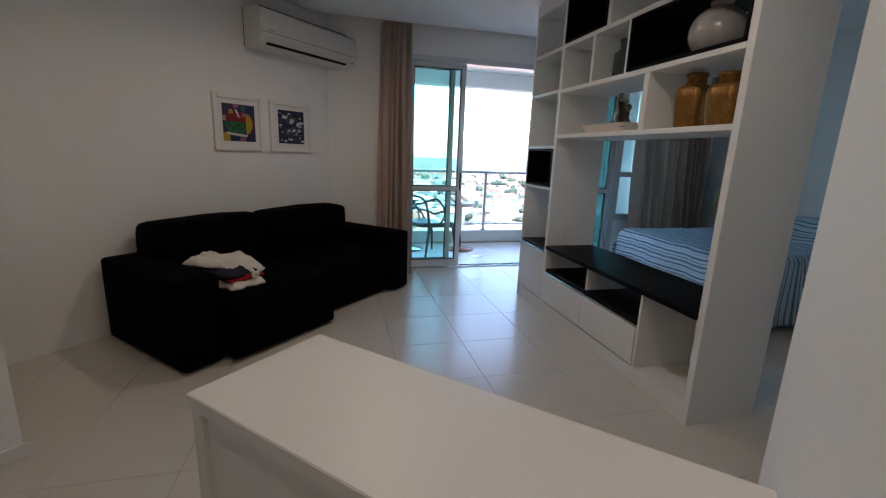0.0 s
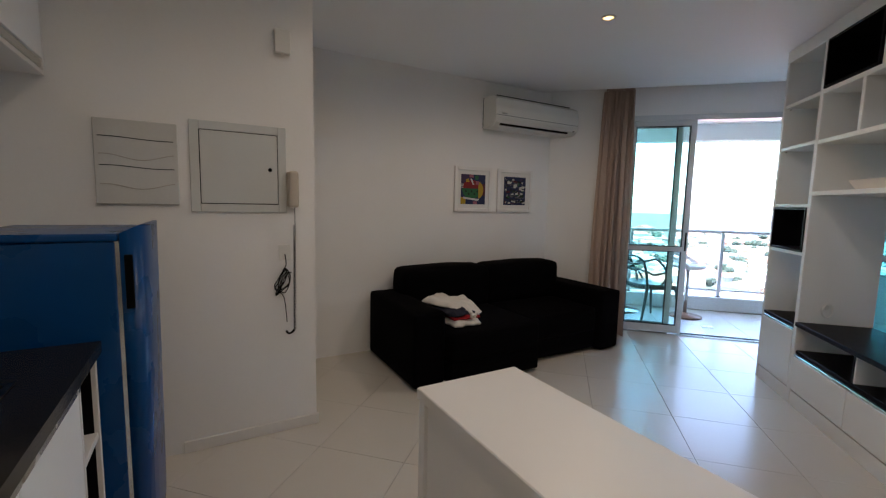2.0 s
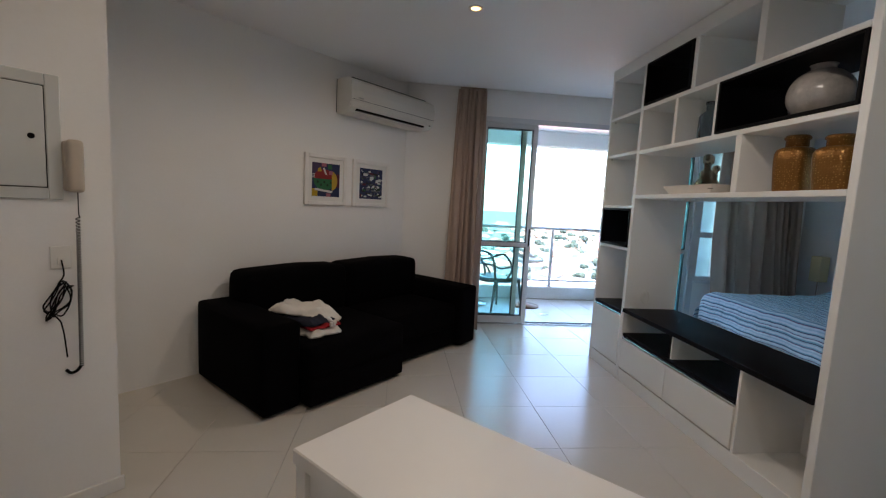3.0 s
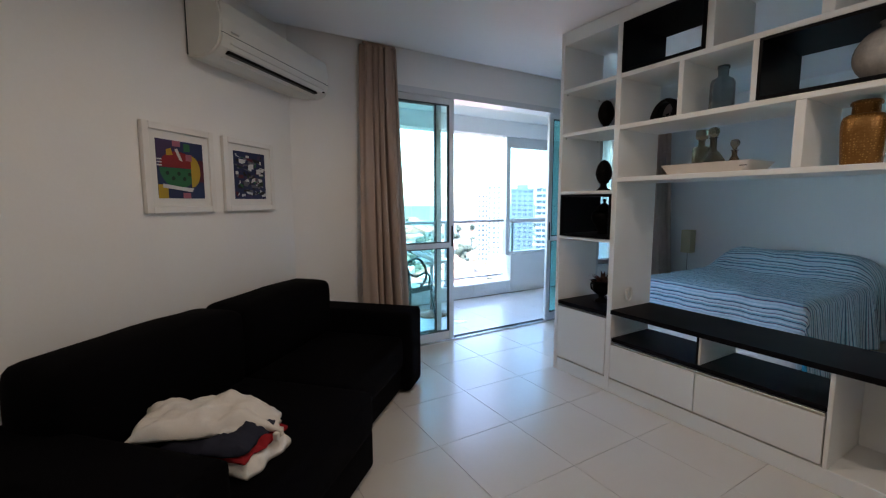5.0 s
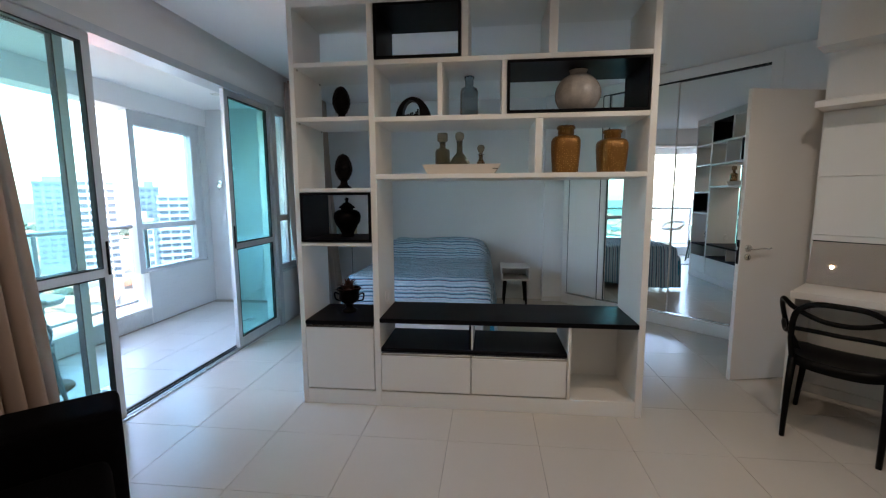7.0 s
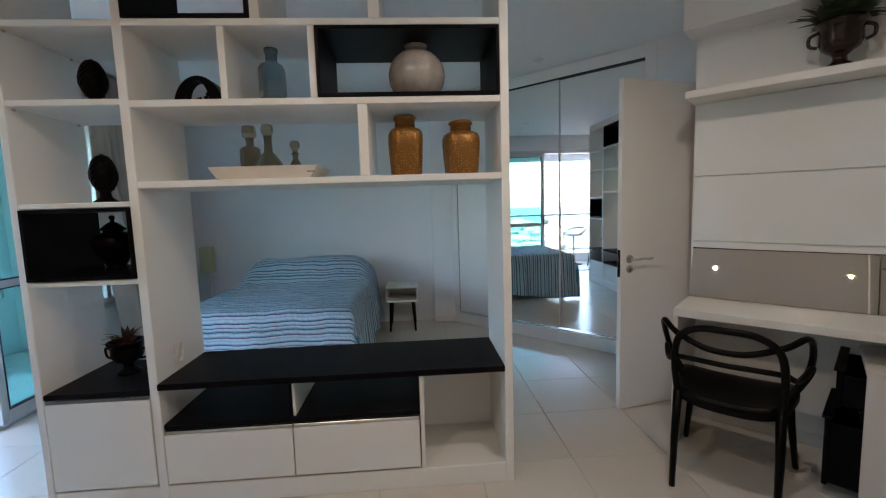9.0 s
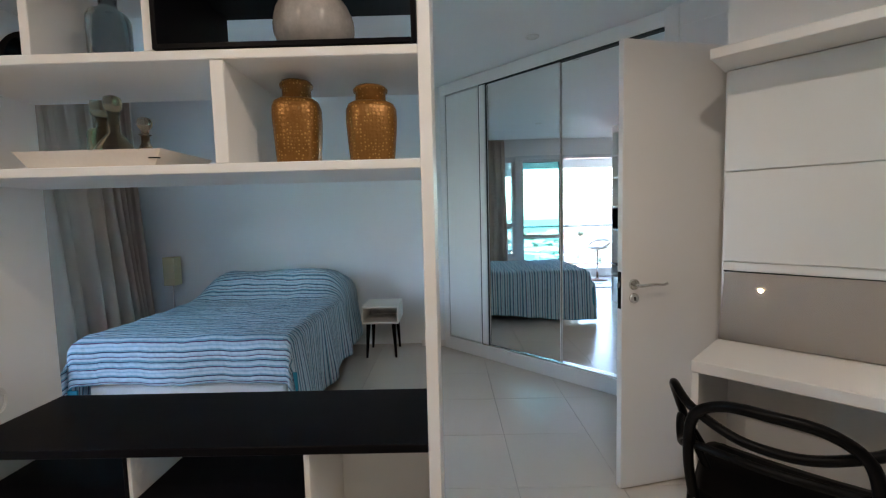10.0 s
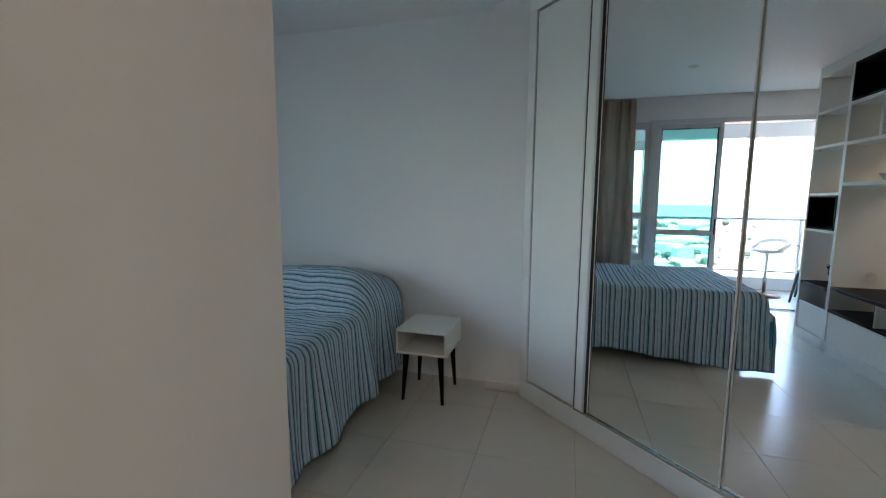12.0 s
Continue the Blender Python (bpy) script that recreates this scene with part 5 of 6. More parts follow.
# ---------------------------------------------------------------- things on the shelving unit
VX = 1.93
GOLD = bpy.data.materials.new("hammered_gold")
nt, b_ = nodes_of(GOLD)
tc = nt.nodes.new("ShaderNodeTexCoord")
vo = nt.nodes.new("ShaderNodeTexVoronoi")
vo.inputs["Scale"].default_value = 88
vo.inputs["Randomness"].default_value = 0.55
nt.links.new(tc.outputs["Object"], vo.inputs["Vector"])
rp = nt.nodes.new("ShaderNodeValToRGB")
rp.color_ramp.elements[0].position, rp.color_ramp.elements[0].color = 0.12, (0.50, 0.29, 0.085, 1)
rp.color_ramp.elements[1].position, rp.color_ramp.elements[1].color = 0.34, (0.24, 0.11, 0.022, 1)
nt.links.new(vo.outputs["Distance"], rp.inputs["Fac"])
nt.links.new(rp.outputs["Color"], b_.inputs["Base Color"])
b_.inputs["Metallic"].default_value, b_.inputs["Roughness"].default_value = 0.55, 0.36
bp = nt.nodes.new("ShaderNodeBump")
bp.inputs["Strength"].default_value, bp.inputs["Distance"].default_value = 0.45, 0.004
nt.links.new(vo.outputs["Distance"], bp.inputs["Height"])
nt.links.new(bp.outputs[0], b_.inputs["Normal"])
STONE = mat("pale_ceramic", (0.46, 0.43, 0.40), 0.24, var=0.28, scale=14, fine=70, bump=0.12, bump_scale=34)
SMOKE = glass("smoke_glass", (0.50, 0.58, 0.62))
AMBER = glass("smoked_amber_glass", (0.50, 0.41, 0.30))
TRAYW = mat("bleached_wood", (0.72, 0.65, 0.58), 0.5, var=0.08, scale=6, fine=90, bump=0.08)


def squared(bm, p=3.2, ry=1.0):
    """Turns a round body into one with flattened sides."""
    for v in bm.verts:
        a = math.atan2(v.co.y, v.co.x)
        k = (abs(math.cos(a)) ** p + abs(math.sin(a)) ** p) ** (-1 / p)
        w = max(0.0, min(1.0, (math.hypot(v.co.x, v.co.y) - 0.04) / 0.02))
        v.co.x *= 1 + (k - 1) * w
        v.co.y *= (1 + (k - 1) * w) * ry
    return bm


def jar(y, x, w, h):
    j = thing("jar", pose(x, y, 1.520, 0, 0, 12), "gold hammered metal jar with rounded shoulders on the white shelf", "jar", "hammered gold jars")
    s = w / 2 * 0.96
    t = h
    pr_ = [(0, 0), (s * 0.82, 0), (s * 0.88, 0.01), (s * 0.95, t * 0.3), (s, t * 0.55), (s * 0.99, t * 0.68), (s * 0.90, t * 0.745), (s * 0.72, t * 0.78), (s * 0.62, t * 0.79)]
    part("body", squared(bm_lathe(pr_, 40)), GOLD, j, smooth=True)
    part("lid", bm_lathe([(s * 0.56, t * 0.785), (s * 0.60, t * 0.80), (s * 0.59, t * 0.91), (s * 0.67, t * 0.925), (s * 0.69, t * 0.955), (s * 0.60, t * 0.99), (0, t)], 32), GOLD, j, "gold collar and lid", True)


jar(1.842, 1.88, 0.172, 0.298)
jar(1.575, 1.83, 0.176, 0.258)

bv = thing("round_vase", pose(1.90, 1.775, 1.884), "large round pale stone-coloured vase in the black box", "vase")
rr = 0.137
prv = [(0, 0), (0.070, 0)] + [(rr * math.cos(radians(a)) * 1.0, 0.121 + 0.128 * math.sin(radians(a))) for a in range(-68, 70, 8)] + [(0.050, 0.245), (0.050, 0.258), (0.057, 0.264), (0.044, 0.265), (0.040, 0.24), (0, 0.22)]
bm = bm_lathe(prv, 48)
for v in bm.verts:
    a = math.atan2(v.co.y, v.co.x)
    r_ = math.hypot(v.co.x, v.co.y)
    if r_ > 0.06:
        k = 1 + 0.010 * math.cos(14 * a)
        v.co.x *= k
        v.co.y *= k
part("vase_body", bm, STONE, bv, smooth=True)

gb = thing("grey_bottle", pose(1.83, 2.445, 1.866), "square-shouldered smoky grey glass bottle", "bottle")
part("bottle_body", squared(bm_lathe([(0, 0), (0.052, 0), (0.056, 0.006), (0.056, 0.155), (0.050, 0.175), (0.028, 0.190), (0.026, 0.197), (0.026, 0.232), (0.031, 0.234), (0.031, 0.250), (0.026, 0.252), (0.022, 0.20), (0.04, 0.17), (0.048, 0.15), (0.048, 0.012), (0, 0.012)], 32), 4), SMOKE, gb, "smoky grey glass", True)

ar = thing("arch_sculpture", pose(1.93, 2.815, 1.866), "black glazed arch sculpture with small figures inside", "sculpture")
bm = bmesh.new()
n = 28
secs = []
for i in range(n + 1):
    a = math.pi * i / n
    ro, ri = 0.117, 0.058
    cz = 0.0
    co = [(ro * math.cos(a), ro * 1.34 * math.sin(a) + cz), (ri * math.cos(a) + 0.010, 0.040 + ri * 1.66 * math.sin(a))]
    secs.append([bm.verts.new((x_, co[k][0], co[k][1])) for k in (0, 1) for x_ in (-0.035, 0.035)])
for s1, s2 in zip(secs, secs[1:]):
    for q_ in ((0, 1), (1, 3), (3, 2), (2, 0)):
        bm.faces.new((s1[q_[0]], s1[q_[1]], s2[q_[1]], s2[q_[0]]))
bm.faces.new([secs[0][k] for k in (0, 1, 3, 2)])
bm.faces.new([secs[-1][k] for k in (0, 2, 3, 1)])
figs = [bm, bm_box((-0.034, -0.110, 0), (0.034, 0.110, 0.041), 0.004)]
rg = random.Random(12)
for i in range(9):
    y_ = -0.042 + 0.0125 * i
    h_ = rg.uniform(0.012, 0.035) + (0.02 if i < 3 else 0)
    figs.append(bm_lathe([(0.006, 0), (0.005, h_ * 0.7), (0.007, h_ * 0.85), (0.0, h_)], 8, pose(rg.uniform(-0.012, 0.012), y_, 0.04)))
part("sculpture_body", joined(figs), CERAMIC_B, ar, smooth=False)


def finial(y, z):
    f = thing("pine_cone_finial", pose(1.92, y, z), "black ceramic pine cone finial on a short turned foot", "ornament", "black shelf ornaments")
    part("foot", bm_lathe([(0, 0), (0.048, 0), (0.050, 0.010), (0.038, 0.018), (0.026, 0.030), (0.022, 0.050), (0.030, 0.062), (0.040, 0.066), (0.030, 0.078), (0, 0.078)], 24), CERAMIC_B, f, smooth=True)
    bm = bmesh.new()
    rows, cols = 12, 24
    rings = []
    for i in range(rows + 1):
        t = i / rows
        r_ = 0.057 * (math.sqrt(max(0, 1 - abs((t - 0.36) / 0.64) ** 1.7)) if t > 0.36 else 0.66 + 0.34 * math.sin(t / 0.36 * math.pi / 2))
        ring = []
        for k in range(cols):
            a = 2 * math.pi * (k + 0.5 * (i % 2)) / cols
            rr_ = r_ * (1 + 0.05 * ((k + i) % 2))
            ring.append(bm.verts.new((rr_ * math.cos(a), rr_ * math.sin(a), 0.072 + 0.165 * t)))
        rings.append(ring)
    for a_, b2 in zip(rings, rings[1:]):
        for k in range(cols):
            bm.faces.new((a_[k], a_[(k + 1) % cols], b2[(k + 1) % cols], b2[k]))
    bmesh.ops.remove_doubles(bm, verts=bm.verts[:], dist=1e-5)
    part("cone", bm, CERAMIC_B, f)


finial(3.300, 1.874)
finial(3.300, 1.436)
ur = thing("lidded_urn", pose(1.92, 3.285, 1.110), "black ceramic ginger jar with a domed lid in the black box", "urn", "black shelf ornaments")
part("body", bm_lathe([(0, 0), (0.045, 0), (0.047, 0.01), (0.040, 0.02), (0.055, 0.05), (0.085, 0.10), (0.092, 0.135), (0.086, 0.165), (0.062, 0.182), (0.042, 0.186), (0.042, 0.195)], 32), CERAMIC_B, ur, smooth=True)
part("lid", bm_lathe([(0.056, 0.196), (0.056, 0.200), (0.040, 0.215), (0.022, 0.230), (0.010, 0.236), (0.009, 0.245), (0.014, 0.255), (0.010, 0.266), (0, 0.268)], 28), CERAMIC_B, ur, smooth=True)
up_ = thing("goblet_planter", pose(1.95, 3.30, 0.574), "black footed cup planter with dry reddish foliage", "planter", "black shelf ornaments")
part("cup", bm_lathe([(r * 0.86, z * 0.82) for r, z in GOBLET], 28), CERAMIC_B, up_, smooth=True)
for s_ in (-1, 1):
    part("handle", bm_tube(smooth_path([(0, s_ * 0.070, 0.12), (0, s_ * 0.105, 0.13), (0, s_ * 0.098, 0.085), (0, s_ * 0.06, 0.075)]), 0.006, 6), CERAMIC_B, up_, smooth=True)
part("foliage", tuft(60, 0.085, 0.012, 0.04, 7, 0.15, (15, 85)), TERRA, up_, "dry reddish brown foliage", True)

ty = thing("tray", pose(1.90, 2.487, 1.520), "bleached wooden tray under three decanters", "tray")
bm = bmesh.new()                                   # a shallow trough with flared ends
loops_ = [[bm.verts.new((sx * hx, (y1 if sy > 0 else y0), z)) for sx, sy in ((-1, -1), (1, -1), (1, 1), (-1, 1))]
          for hx, y0, y1, z in ((0.125, -0.195, 0.215, 0.0), (0.152, -0.240, 0.250, 0.060), (0.144, -0.232, 0.240, 0.060), (0.125, -0.205, 0.218, 0.0415))]
bm.faces.new(loops_[0])
for l0, l1 in zip(loops_, loops_[1:]):
    for i in range(4):
        bm.faces.new((l0[i], l0[(i + 1) % 4], l1[(i + 1) % 4], l1[i]))
bm.faces.new(loops_[3])
bmesh.ops.recalc_face_normals(bm, faces=bm.faces[:])
part("tray_body", bm, TRAYW, ty)
part("nail", bm_box((-0.141, -0.222, 0.030), (-0.130, -0.190, 0.034)), PLASTIC_B, ty, "dark staple in the end board")


def decanter(y, x, prof_, stop, label):
    d = thing("decanter", pose(x, y, 1.562), label, "decanter", "decanters on the tray")
    part("bottle_body", bm_lathe(prof_, 28), AMBER, d, "smoked amber glass", True)
    part("stopper", bm_lathe(stop, 24), AMBER, d, "glass stopper", True)


decanter(2.632, 2.000, [(0, 0), (0.046, 0), (0.050, 0.006), (0.050, 0.120), (0.042, 0.135), (0.020, 0.142), (0.019, 0.175), (0.024, 0.180), (0.018, 0.180), (0.014, 0.15), (0.036, 0.12), (0.036, 0.014), (0, 0.014)],
         [(0, 0.180), (0.018, 0.182), (0.034, 0.188), (0.036, 0.215), (0.033, 0.240), (0, 0.244)], "straight smoked glass decanter with a block stopper")
decanter(2.510, 1.900, [(0, 0), (0.062, 0), (0.068, 0.012), (0.064, 0.040), (0.038, 0.080), (0.020, 0.098), (0.018, 0.165), (0.024, 0.172), (0.017, 0.172), (0.013, 0.10), (0.046, 0.04), (0.05, 0.012), (0, 0.012)],
         [(0, 0.172), (0.016, 0.174), (0.026, 0.186), (0.030, 0.205), (0.026, 0.224), (0.012, 0.232), (0, 0.233)], "bell-shaped smoked glass decanter with a round stopper")
decanter(2.372, 1.86, [(0, 0), (0.030, 0), (0.033, 0.008), (0.024, 0.034), (0.013, 0.055), (0.013, 0.078), (0.020, 0.084), (0.012, 0.084), (0.009, 0.05), (0.024, 0.012), (0, 0.01)],
         [(0, 0.086), (0.011, 0.088), (0.012, 0.098), (0.022, 0.112), (0.024, 0.126), (0.018, 0.140), (0, 0.146)], "small smoked glass decanter with a ball stopper")
ot = thing("cable_outlet", pose(1.86, 3.0148, 0.72, 90), "small clear plastic cable outlet with curled wire on the upright", "socket")
part("plate", bm_lathe([(0, 0.004), (0.016, 0.004), (0.018, 0)], 16), PLASTIC_W, ot)
part("wire", bm_tube([(0.035 * math.cos(i * 0.4) * (1 - i * 0.004), 0.05 * math.sin(i * 0.4) - 0.02, 0.006 + 0.0006 * i) for i in range(40)], 0.0022, 5), PLASTIC_W, ot)

# ---------------------------------------------------------------- balcony
MOS = mat("white_mosaic", (0.72, 0.74, 0.74), 0.25, var=0.05, scale=4, fine=60, bump=0.02)
rl = thing("balcony_railing", pose(0, 0, 0), "glass balcony railing with white aluminium posts and top rail", "railing")
part("top_rail", bm_tube([(-0.6, 6.09, 1.08), (3.20, 6.09, 1.08)], 0.022, 10), ALU, rl, smooth=True)
part("bottom_rail", bm_box((-0.6, 6.075, 0.26), (3.20, 6.105, 0.285), 0.003, 1), ALU, rl)
for i, x in enumerate((-0.1, 1.05, 2.20, 3.37)):
    ps = part("post", bm_box((x - 0.02, 6.07, 0.18), (x + 0.02, 6.11, 1.065), 0.004, 1), ALU, rl)
    part("foot_plate", bm_lathe([(0, 0.18), (0.045, 0.18), (0.045, 0.192), (0, 0.195)], 16, pose(x, 6.09, 0)), PLASTIC_B, ps, "dark base cap")
RAILGLASS = glass("railing_glass", (0.86, 0.97, 0.95))
for x0, x1 in ((-0.56, -0.13), (-0.07, 1.02), (1.08, 2.17), (2.23, 3.34)):
    p = part("pane", bm_box((x0, 6.086, 0.285), (x1, 6.094, 1.06)), RAILGLASS, rl)
    p.visible_shadow = False

w2 = tagged(new("window_2"), "grey aluminium framed balcony side window", "window", kind="structure")
for lo, hi in (((3.20, 6.02, 0.568), (3.275, 6.12, 2.288)), ((4.125, 6.02, 0.568), (4.268, 6.12, 2.288)), ((3.275, 6.02, 0.568), (4.125, 6.12, 0.612)), ((3.275, 6.02, 2.14), (4.125, 6.12, 2.288)), ((3.275, 6.03, 1.040), (4.125, 6.11, 1.10)),
               ((4.133, 6.012, 0.62), (4.143, 6.02, 2.13)), ((4.235, 6.010, 0.60), (4.266, 6.02, 2.25))):
    part("window_frame", bm_box(lo, hi, 0.003, 1), ALU, w2)
part("window_sill", bm_box((3.29, 5.992, 0.566), (4.27, 6.02, 0.584), 0.004, 1), ALU, w2)
for z0, z1 in ((0.612, 1.040), (1.10, 2.14)):
    p = part("pane", bm_box((3.275, 6.065, z0), (4.125, 6.073, z1)), SIDE_GLASS, w2)
    p.visible_shadow = False

cells = []
for i in range(int(3.86 / 0.055)):
    for k in range(3):
        x = -0.58 + i * 0.055
        cells.append(((x, 5.9955, 0.006 + k * 0.055), (x + 0.052, 6.000, 0.058 + k * 0.055)))
for i in range(4):
    for k in range(9):
        cells.append(((3.2865, 6.002 + i * 0.055, 0.190 + k * 0.0415), (3.290, 6.054 + i * 0.055, 0.228 + k * 0.0415)))
ms = setting("trim_mosaic", bm_boxes(*cells), MOS, "small white mosaic tiles on the balcony kerb", category="tiles")
ms["kind"] = "stuff"
hk = thing("wall_hook", pose(4.385, 5.83, 1.54), "small steel hook on the balcony wall", "hook")
part("plate", bm_box((-0.012, -0.025, -0.03), (0, 0.025, 0.06), 0.003), STEEL, hk)
part("hook", bm_tube(smooth_path([(-0.01, 0, 0.03), (-0.05, 0, 0.02), (-0.06, 0, -0.03), (-0.03, 0, -0.06), (-0.012, 0, -0.03)]), 0.007, 7), STEEL, hk, smooth=True)
for x, y in ((1.78, 5.07), (3.52, 5.02)):
    dn_ = thing("floor_drain", pose(x, y, 0), "small steel floor drain in the balcony tiles", "drain", "balcony drains")
    part("grate", bm_boxes(*[((-0.05, -0.05 + i * 0.02, 0.0005), (0.05, -0.038 + i * 0.02, 0.005)) for i in range(5)], ((-0.055, -0.055, 0.0002), (-0.05, 0.055, 0.005)), ((0.05, -0.055, 0.0002), (0.055, 0.055, 0.005))), STEEL, dn_)

TEAL = mat("dark_green_plastic", (0.03, 0.075, 0.07), 0.35, var=0.1, scale=6, fine=60, bump=0.02)
loop_chair("balcony_chair", pose(1.16, 5.22, 0, 0, 0, 120), TEAL, "dark green moulded plastic chair with looping back bands on the balcony", "looped plastic chairs")
st = thing("bar_stool", pose(1.66, 5.53, 0, 0, 0, 60), "white low-backed swivel stool on a round brown-tinted base", "stool")
BROWN = mat("bronze_base", (0.20, 0.11, 0.07), 0.3, metal=0.6, var=0.1, scale=8, fine=60, bump=0.02)
part("base", bm_lathe([(0, 0), (0.20, 0), (0.20, 0.010), (0.05, 0.028), (0.03, 0.05), (0, 0.05)], 36), BROWN, st, "round bronze base plate", True)
part("column", bm_tube([(0, 0, 0.04), (0, 0, 0.62)], 0.022, 12), STEEL, st, smooth=True)
part("seat", bm_lathe([(0, 0.615), (0.10, 0.618), (0.185, 0.635), (0.20, 0.66), (0.19, 0.675), (0.10, 0.66), (0, 0.655)], 32), PLASTIC_W, st, smooth=True)
part("backrest", bm_tube(smooth_path([(0.19, -0.05, 0.665), (0.215, 0.08, 0.74), (0.12, 0.21, 0.79), (-0.12, 0.21, 0.79), (-0.215, 0.08, 0.74), (-0.19, -0.05, 0.665)]), 0.026, 8), PLASTIC_W, st, smooth=True)
tb = thing("round_table", pose(0.92, 5.62, 0), "round glass-topped table on the balcony", "table")
top_ = part("tabletop", bm_lathe([(0, 0.722), (0.36, 0.722), (0.365, 0.728), (0.36, 0.734), (0, 0.734)], 48), CLEAR_GLASS, tb)
part("column", bm_tube([(0, 0, 0.02), (0, 0, 0.722)], 0.03, 12), STEEL, tb, smooth=True)
part("base", bm_lathe([(0, 0), (0.22, 0), (0.22, 0.012), (0.03, 0.03), (0, 0.03)], 32), STEEL, tb, smooth=True)

# ---------------------------------------------------------------- the city below
GZ = -46.0
CITY = mat("city_ground", (0.075, 0.085, 0.06), 0.95, var=0.45, scale=0.02, fine=0.12, bump=0)
setting("ground", bm_box((-2500, 6.4, GZ - 1), (4000, 4000, GZ)), CITY, "hazy ground of the city far below", category="ground")
setting("facade_below", bm_box((-1.0, 4.6, GZ), (4.6, 6.0, -0.17)), WALL, "white facade below the balcony", category="facade")
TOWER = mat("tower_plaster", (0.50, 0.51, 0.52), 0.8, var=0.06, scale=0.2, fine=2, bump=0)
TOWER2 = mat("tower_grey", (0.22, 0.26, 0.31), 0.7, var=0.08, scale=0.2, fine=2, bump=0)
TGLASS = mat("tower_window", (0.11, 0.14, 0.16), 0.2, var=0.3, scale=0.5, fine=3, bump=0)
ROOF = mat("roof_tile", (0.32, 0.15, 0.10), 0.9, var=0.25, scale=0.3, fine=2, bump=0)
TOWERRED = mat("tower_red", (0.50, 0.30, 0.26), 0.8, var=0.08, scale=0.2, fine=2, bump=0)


def tower(x, y, w, d, top, floors, turn=0.0, wall=TOWER, style=0):
    t = thing("apartment_tower", pose(x, y, GZ, 0, 0, turn), "distant " + ("grey" if wall is TOWER2 else "reddish" if wall is TOWERRED else "white") + " apartment tower with rows of windows", "building", "distant towers")
    h = top - GZ
    part("wall", bm_box((-w / 2, -d / 2, 0), (w / 2, d / 2, h)), wall, t)
    part("roof", bm_boxes(((-w / 2 - 0.3, -d / 2 - 0.3, h), (w / 2 + 0.3, d / 2 + 0.3, h + 0.8)), ((-w / 4, -d / 4, h + 0.8), (w / 4, d / 4, h + 3.5))), wall, t)
    f = h / floors
    n = 4 if style == 0 else max(3, int(w / 3.2))
    ww = w / n
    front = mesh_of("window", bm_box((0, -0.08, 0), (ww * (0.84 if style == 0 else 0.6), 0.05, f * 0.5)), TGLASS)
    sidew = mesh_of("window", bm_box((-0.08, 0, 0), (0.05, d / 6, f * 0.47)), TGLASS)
    slab = mesh_of("balcony", bm_box((-w / 2 - 0.5, -0.9, 0), (w / 2 + 0.5, 0, f * 0.42)), wall)

    def piece(name, me, x_, y_, z_):
        ob = new(name, me)
        ob.parent = t
        ob.location = (x_, y_, z_)
    for k in range(max(0, floors - 14), floors):
        z = k * f
        if style == 0:
            piece("balcony", slab, 0, -d / 2, z)
        for i in range(n):
            piece("window", front, -w / 2 + (i + (0.08 if style == 0 else 0.2)) * ww, -d / 2, z + f * (0.42 if style == 0 else 0.35))
        for i in range(3):
            piece("window", sidew, -w / 2, -d / 2 + (i + 0.25) * d / 3, z + f * 0.38)


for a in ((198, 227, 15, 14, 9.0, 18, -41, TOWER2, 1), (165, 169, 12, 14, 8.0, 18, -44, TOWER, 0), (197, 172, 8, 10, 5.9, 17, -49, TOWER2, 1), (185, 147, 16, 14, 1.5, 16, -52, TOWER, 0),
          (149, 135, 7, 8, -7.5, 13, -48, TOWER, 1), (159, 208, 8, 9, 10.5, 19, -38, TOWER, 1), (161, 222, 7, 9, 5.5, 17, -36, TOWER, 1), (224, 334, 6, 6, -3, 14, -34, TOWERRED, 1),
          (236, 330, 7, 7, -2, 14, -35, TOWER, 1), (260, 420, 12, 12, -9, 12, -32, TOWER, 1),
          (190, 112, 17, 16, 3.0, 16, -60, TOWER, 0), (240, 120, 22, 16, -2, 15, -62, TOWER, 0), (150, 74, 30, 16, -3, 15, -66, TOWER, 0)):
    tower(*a)

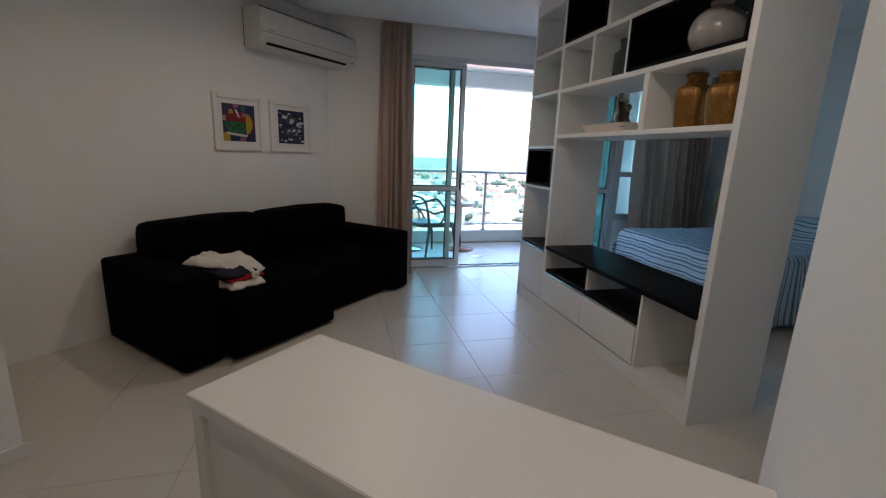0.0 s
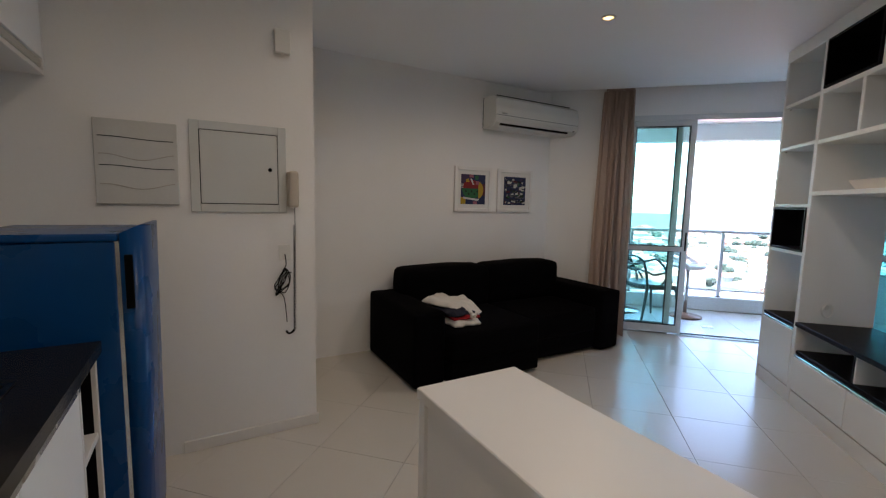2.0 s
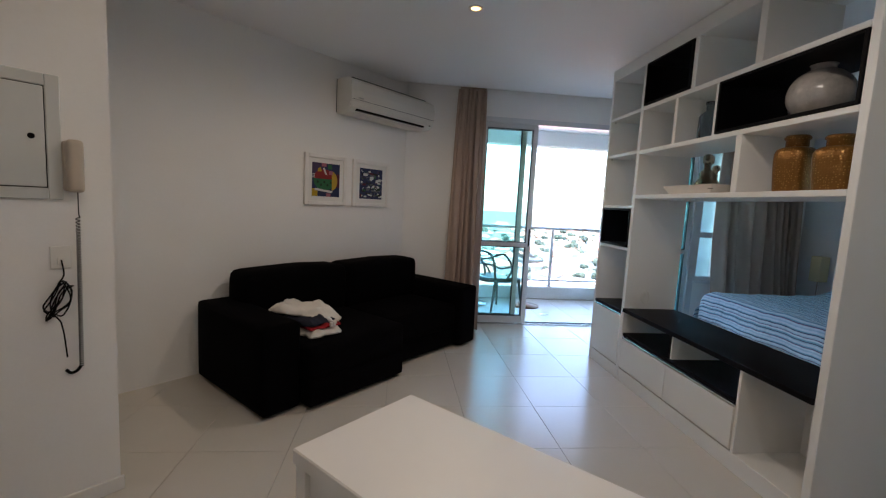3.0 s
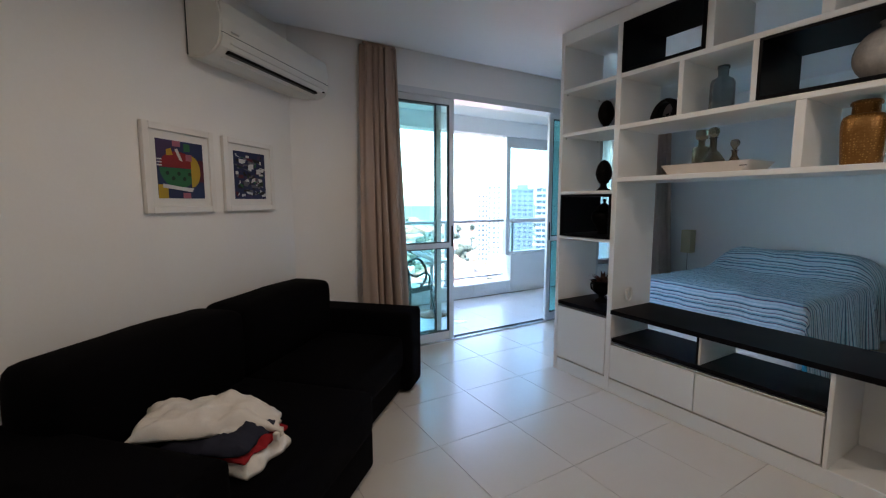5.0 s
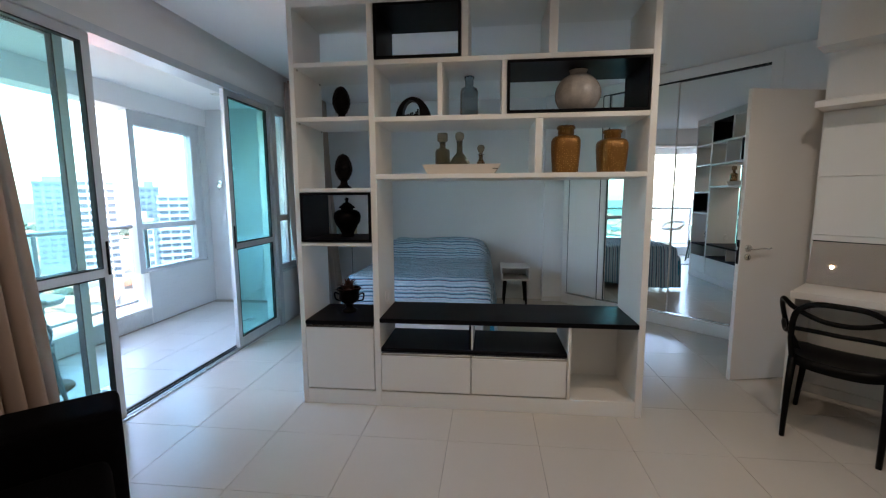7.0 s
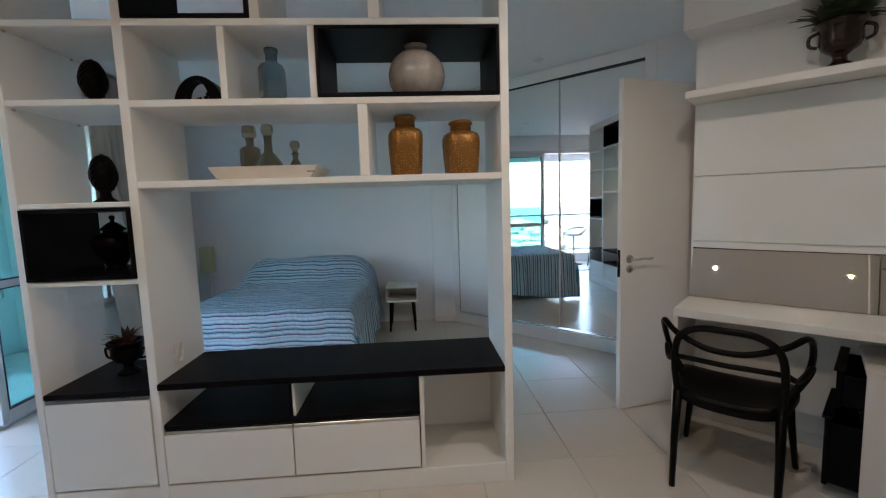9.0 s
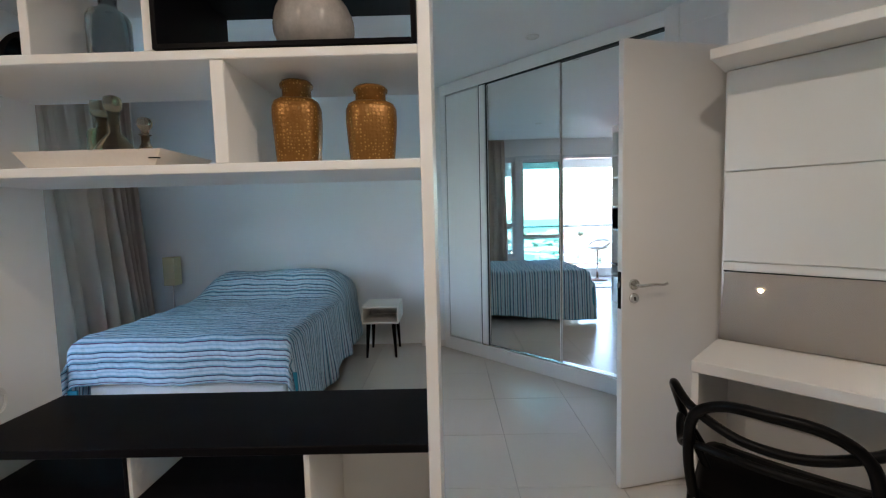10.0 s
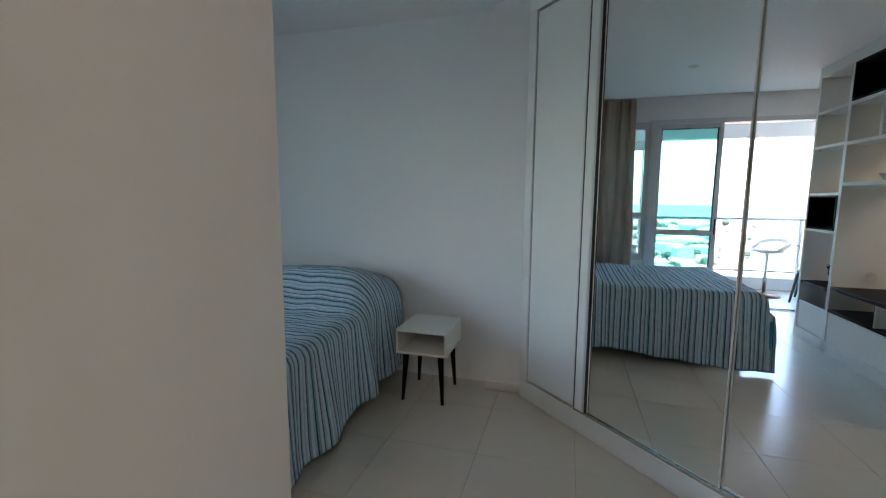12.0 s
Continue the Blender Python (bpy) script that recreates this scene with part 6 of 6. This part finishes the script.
rg = random.Random(21)
walls_ = []
for i in range(1300):
    ang_ = radians(rg.uniform(-20, 78))
    dist = 70 + 900 * rg.random() ** 1.7
    x, y = dist * math.sin(ang_), dist * math.cos(ang_) + 20
    w, d, h = rg.uniform(7, 15), rg.uniform(7, 13), rg.choice((3.2, 4, 6, 6.5, 9))
    s = 1 + dist / 700
    walls_.append((x, y, w * s, d * s, h, rg.uniform(0, 90)))
HOUSE = mat("house_wall", (0.46, 0.44, 0.42), 0.9, var=0.3, scale=0.05, fine=0.4, bump=0)
verts, faces, rv, rf = [], [], [], []
for x, y, w, d, h, turn in walls_:
    c, s = math.cos(radians(turn)), math.sin(radians(turn))
    k = len(verts)
    P = lambda a, b, z: (x + a * c - b * s, y + a * s + b * c, GZ + z)
    for z in (0, h):
        verts += [P(-w / 2, -d / 2, z), P(w / 2, -d / 2, z), P(w / 2, d / 2, z), P(-w / 2, d / 2, z)]
    faces += [(k, k + 1, k + 5, k + 4), (k + 1, k + 2, k + 6, k + 5), (k + 2, k + 3, k + 7, k + 6), (k + 3, k, k + 4, k + 7), (k + 4, k + 5, k + 6, k + 7)]
    if rg.random() < 0.6:
        k = len(rv)
        e = 0.5
        rv += [P(-w / 2 - e, -d / 2 - e, h), P(w / 2 + e, -d / 2 - e, h), P(w / 2 + e, d / 2 + e, h), P(-w / 2 - e, d / 2 + e, h), P(-w / 2 + 1, 0, h + d * 0.22), P(w / 2 - 1, 0, h + d * 0.22)]
        rf += [(k, k + 1, k + 5, k + 4), (k + 2, k + 3, k + 4, k + 5), (k + 1, k + 2, k + 5), (k + 3, k, k + 4)]
for nm, v_, f_, m_, lb in (("distant_houses", verts, faces, HOUSE, "dense low houses of the city far below"), ("distant_roofs", rv, rf, ROOF, "red tiled roofs of the city far below")):
    me = bpy.data.meshes.new(nm)
    me.from_pydata(v_, [], f_)
    me.materials.append(m_)
    tagged(new(nm, me), lb, "houses", kind="stuff")
TREES = mat("far_foliage", (0.05, 0.065, 0.045), 0.9, var=0.5, scale=0.15, fine=1.2, bump=0)
tv, tf = [], []
for i in range(1500):
    ang_ = radians(rg.uniform(-20, 78))
    dist = 55 + 800 * rg.random() ** 1.6
    x, y = dist * math.sin(ang_), dist * math.cos(ang_) + 15
    R_ = rg.uniform(1.3, 3.0) * (1 + dist / 700)
    for q in range(4):
        ox, oy, oz = (rg.uniform(-0.7, 0.7) * R_ for _ in range(3))
        r_ = R_ * rg.uniform(0.45, 0.8)
        k = len(tv)
        for lat in (-50, 0, 45):
            for lo in range(6):
                jj = rg.uniform(0.75, 1.25)
                tv.append((x + ox + r_ * jj * math.cos(radians(lat)) * math.cos(lo * math.pi / 3), y + oy + r_ * jj * math.cos(radians(lat)) * math.sin(lo * math.pi / 3), GZ + R_ * 1.3 + oz * 0.6 + r_ * jj * math.sin(radians(lat))))
        tv += [(x + ox, y + oy, GZ + R_ * 1.3 + oz * 0.6 + r_)]
        for a_ in (0, 6):
            for lo in range(6):
                tf.append((k + a_ + lo, k + a_ + (lo + 1) % 6, k + a_ + 6 + (lo + 1) % 6, k + a_ + 6 + lo))
        for lo in range(6):
            tf.append((k + 12 + lo, k + 12 + (lo + 1) % 6, k + 18))
me = bpy.data.meshes.new("distant_trees")
me.from_pydata(tv, [], tf)
me.materials.append(TREES)
tagged(new("distant_trees", me), "green tree crowns between the houses far below", "trees", kind="stuff")

# ---------------------------------------------------------------- floor tiles
T = 0.51
tile_mesh = mesh_of("tile", bm_box((0.0011, 0.0011, -0.008), (T - 0.0011, T - 0.0011, 0.0), 0.0009, 1), TILE)
floor_ob = bpy.data.objects["floor"]
balc_ob = bpy.data.objects["balcony_floor"]


def lay_tile(x, y, parent, mesh):
    ob = new("tile", mesh)
    ob.parent = parent
    ob.location = (x, y, 0.0)


for i in range(-8, 9):
    for k in range(-13, 3):
        x, y = 0.83 + i * T, 3.56 + k * T
        cx, cy = x + T / 2, y + T / 2
        a_, b2 = (cx + cy) * C45, (cy - cx) * C45
        if y + T > 4.56 or b2 > 3.6 or b2 < -2.7 or a_ < -1.6 or cx > 4.95 or (b2 < -0.8 and a_ < 0.0):
            continue
        lay_tile(x, y, floor_ob, tile_mesh)
half = mesh_of("tile", bm_box((0.0016, 0.0016, -0.008), (T - 0.0016, 4.55 - 4.07 - 0.002, 0.0), 0.0012, 1), TILE)
for i in range(-3, 9):
    if 0.83 + i * T < 4.8:
        lay_tile(0.83 + i * T, 4.07, floor_ob, half)
bt_mesh = mesh_of("tile", bm_box((0.0016, 0.0016, -0.008), (0.43 - 0.0016, 0.426, -0.002), 0.0012, 1), BALCONY_TILE)
for i in range(-3, 9):
    for k in range(3):
        x = 0.83 + i * 0.43
        if -0.6 <= x and x + 0.43 < 4.3:
            lay_tile(x, 4.69 + k * 0.427, balc_ob, bt_mesh)
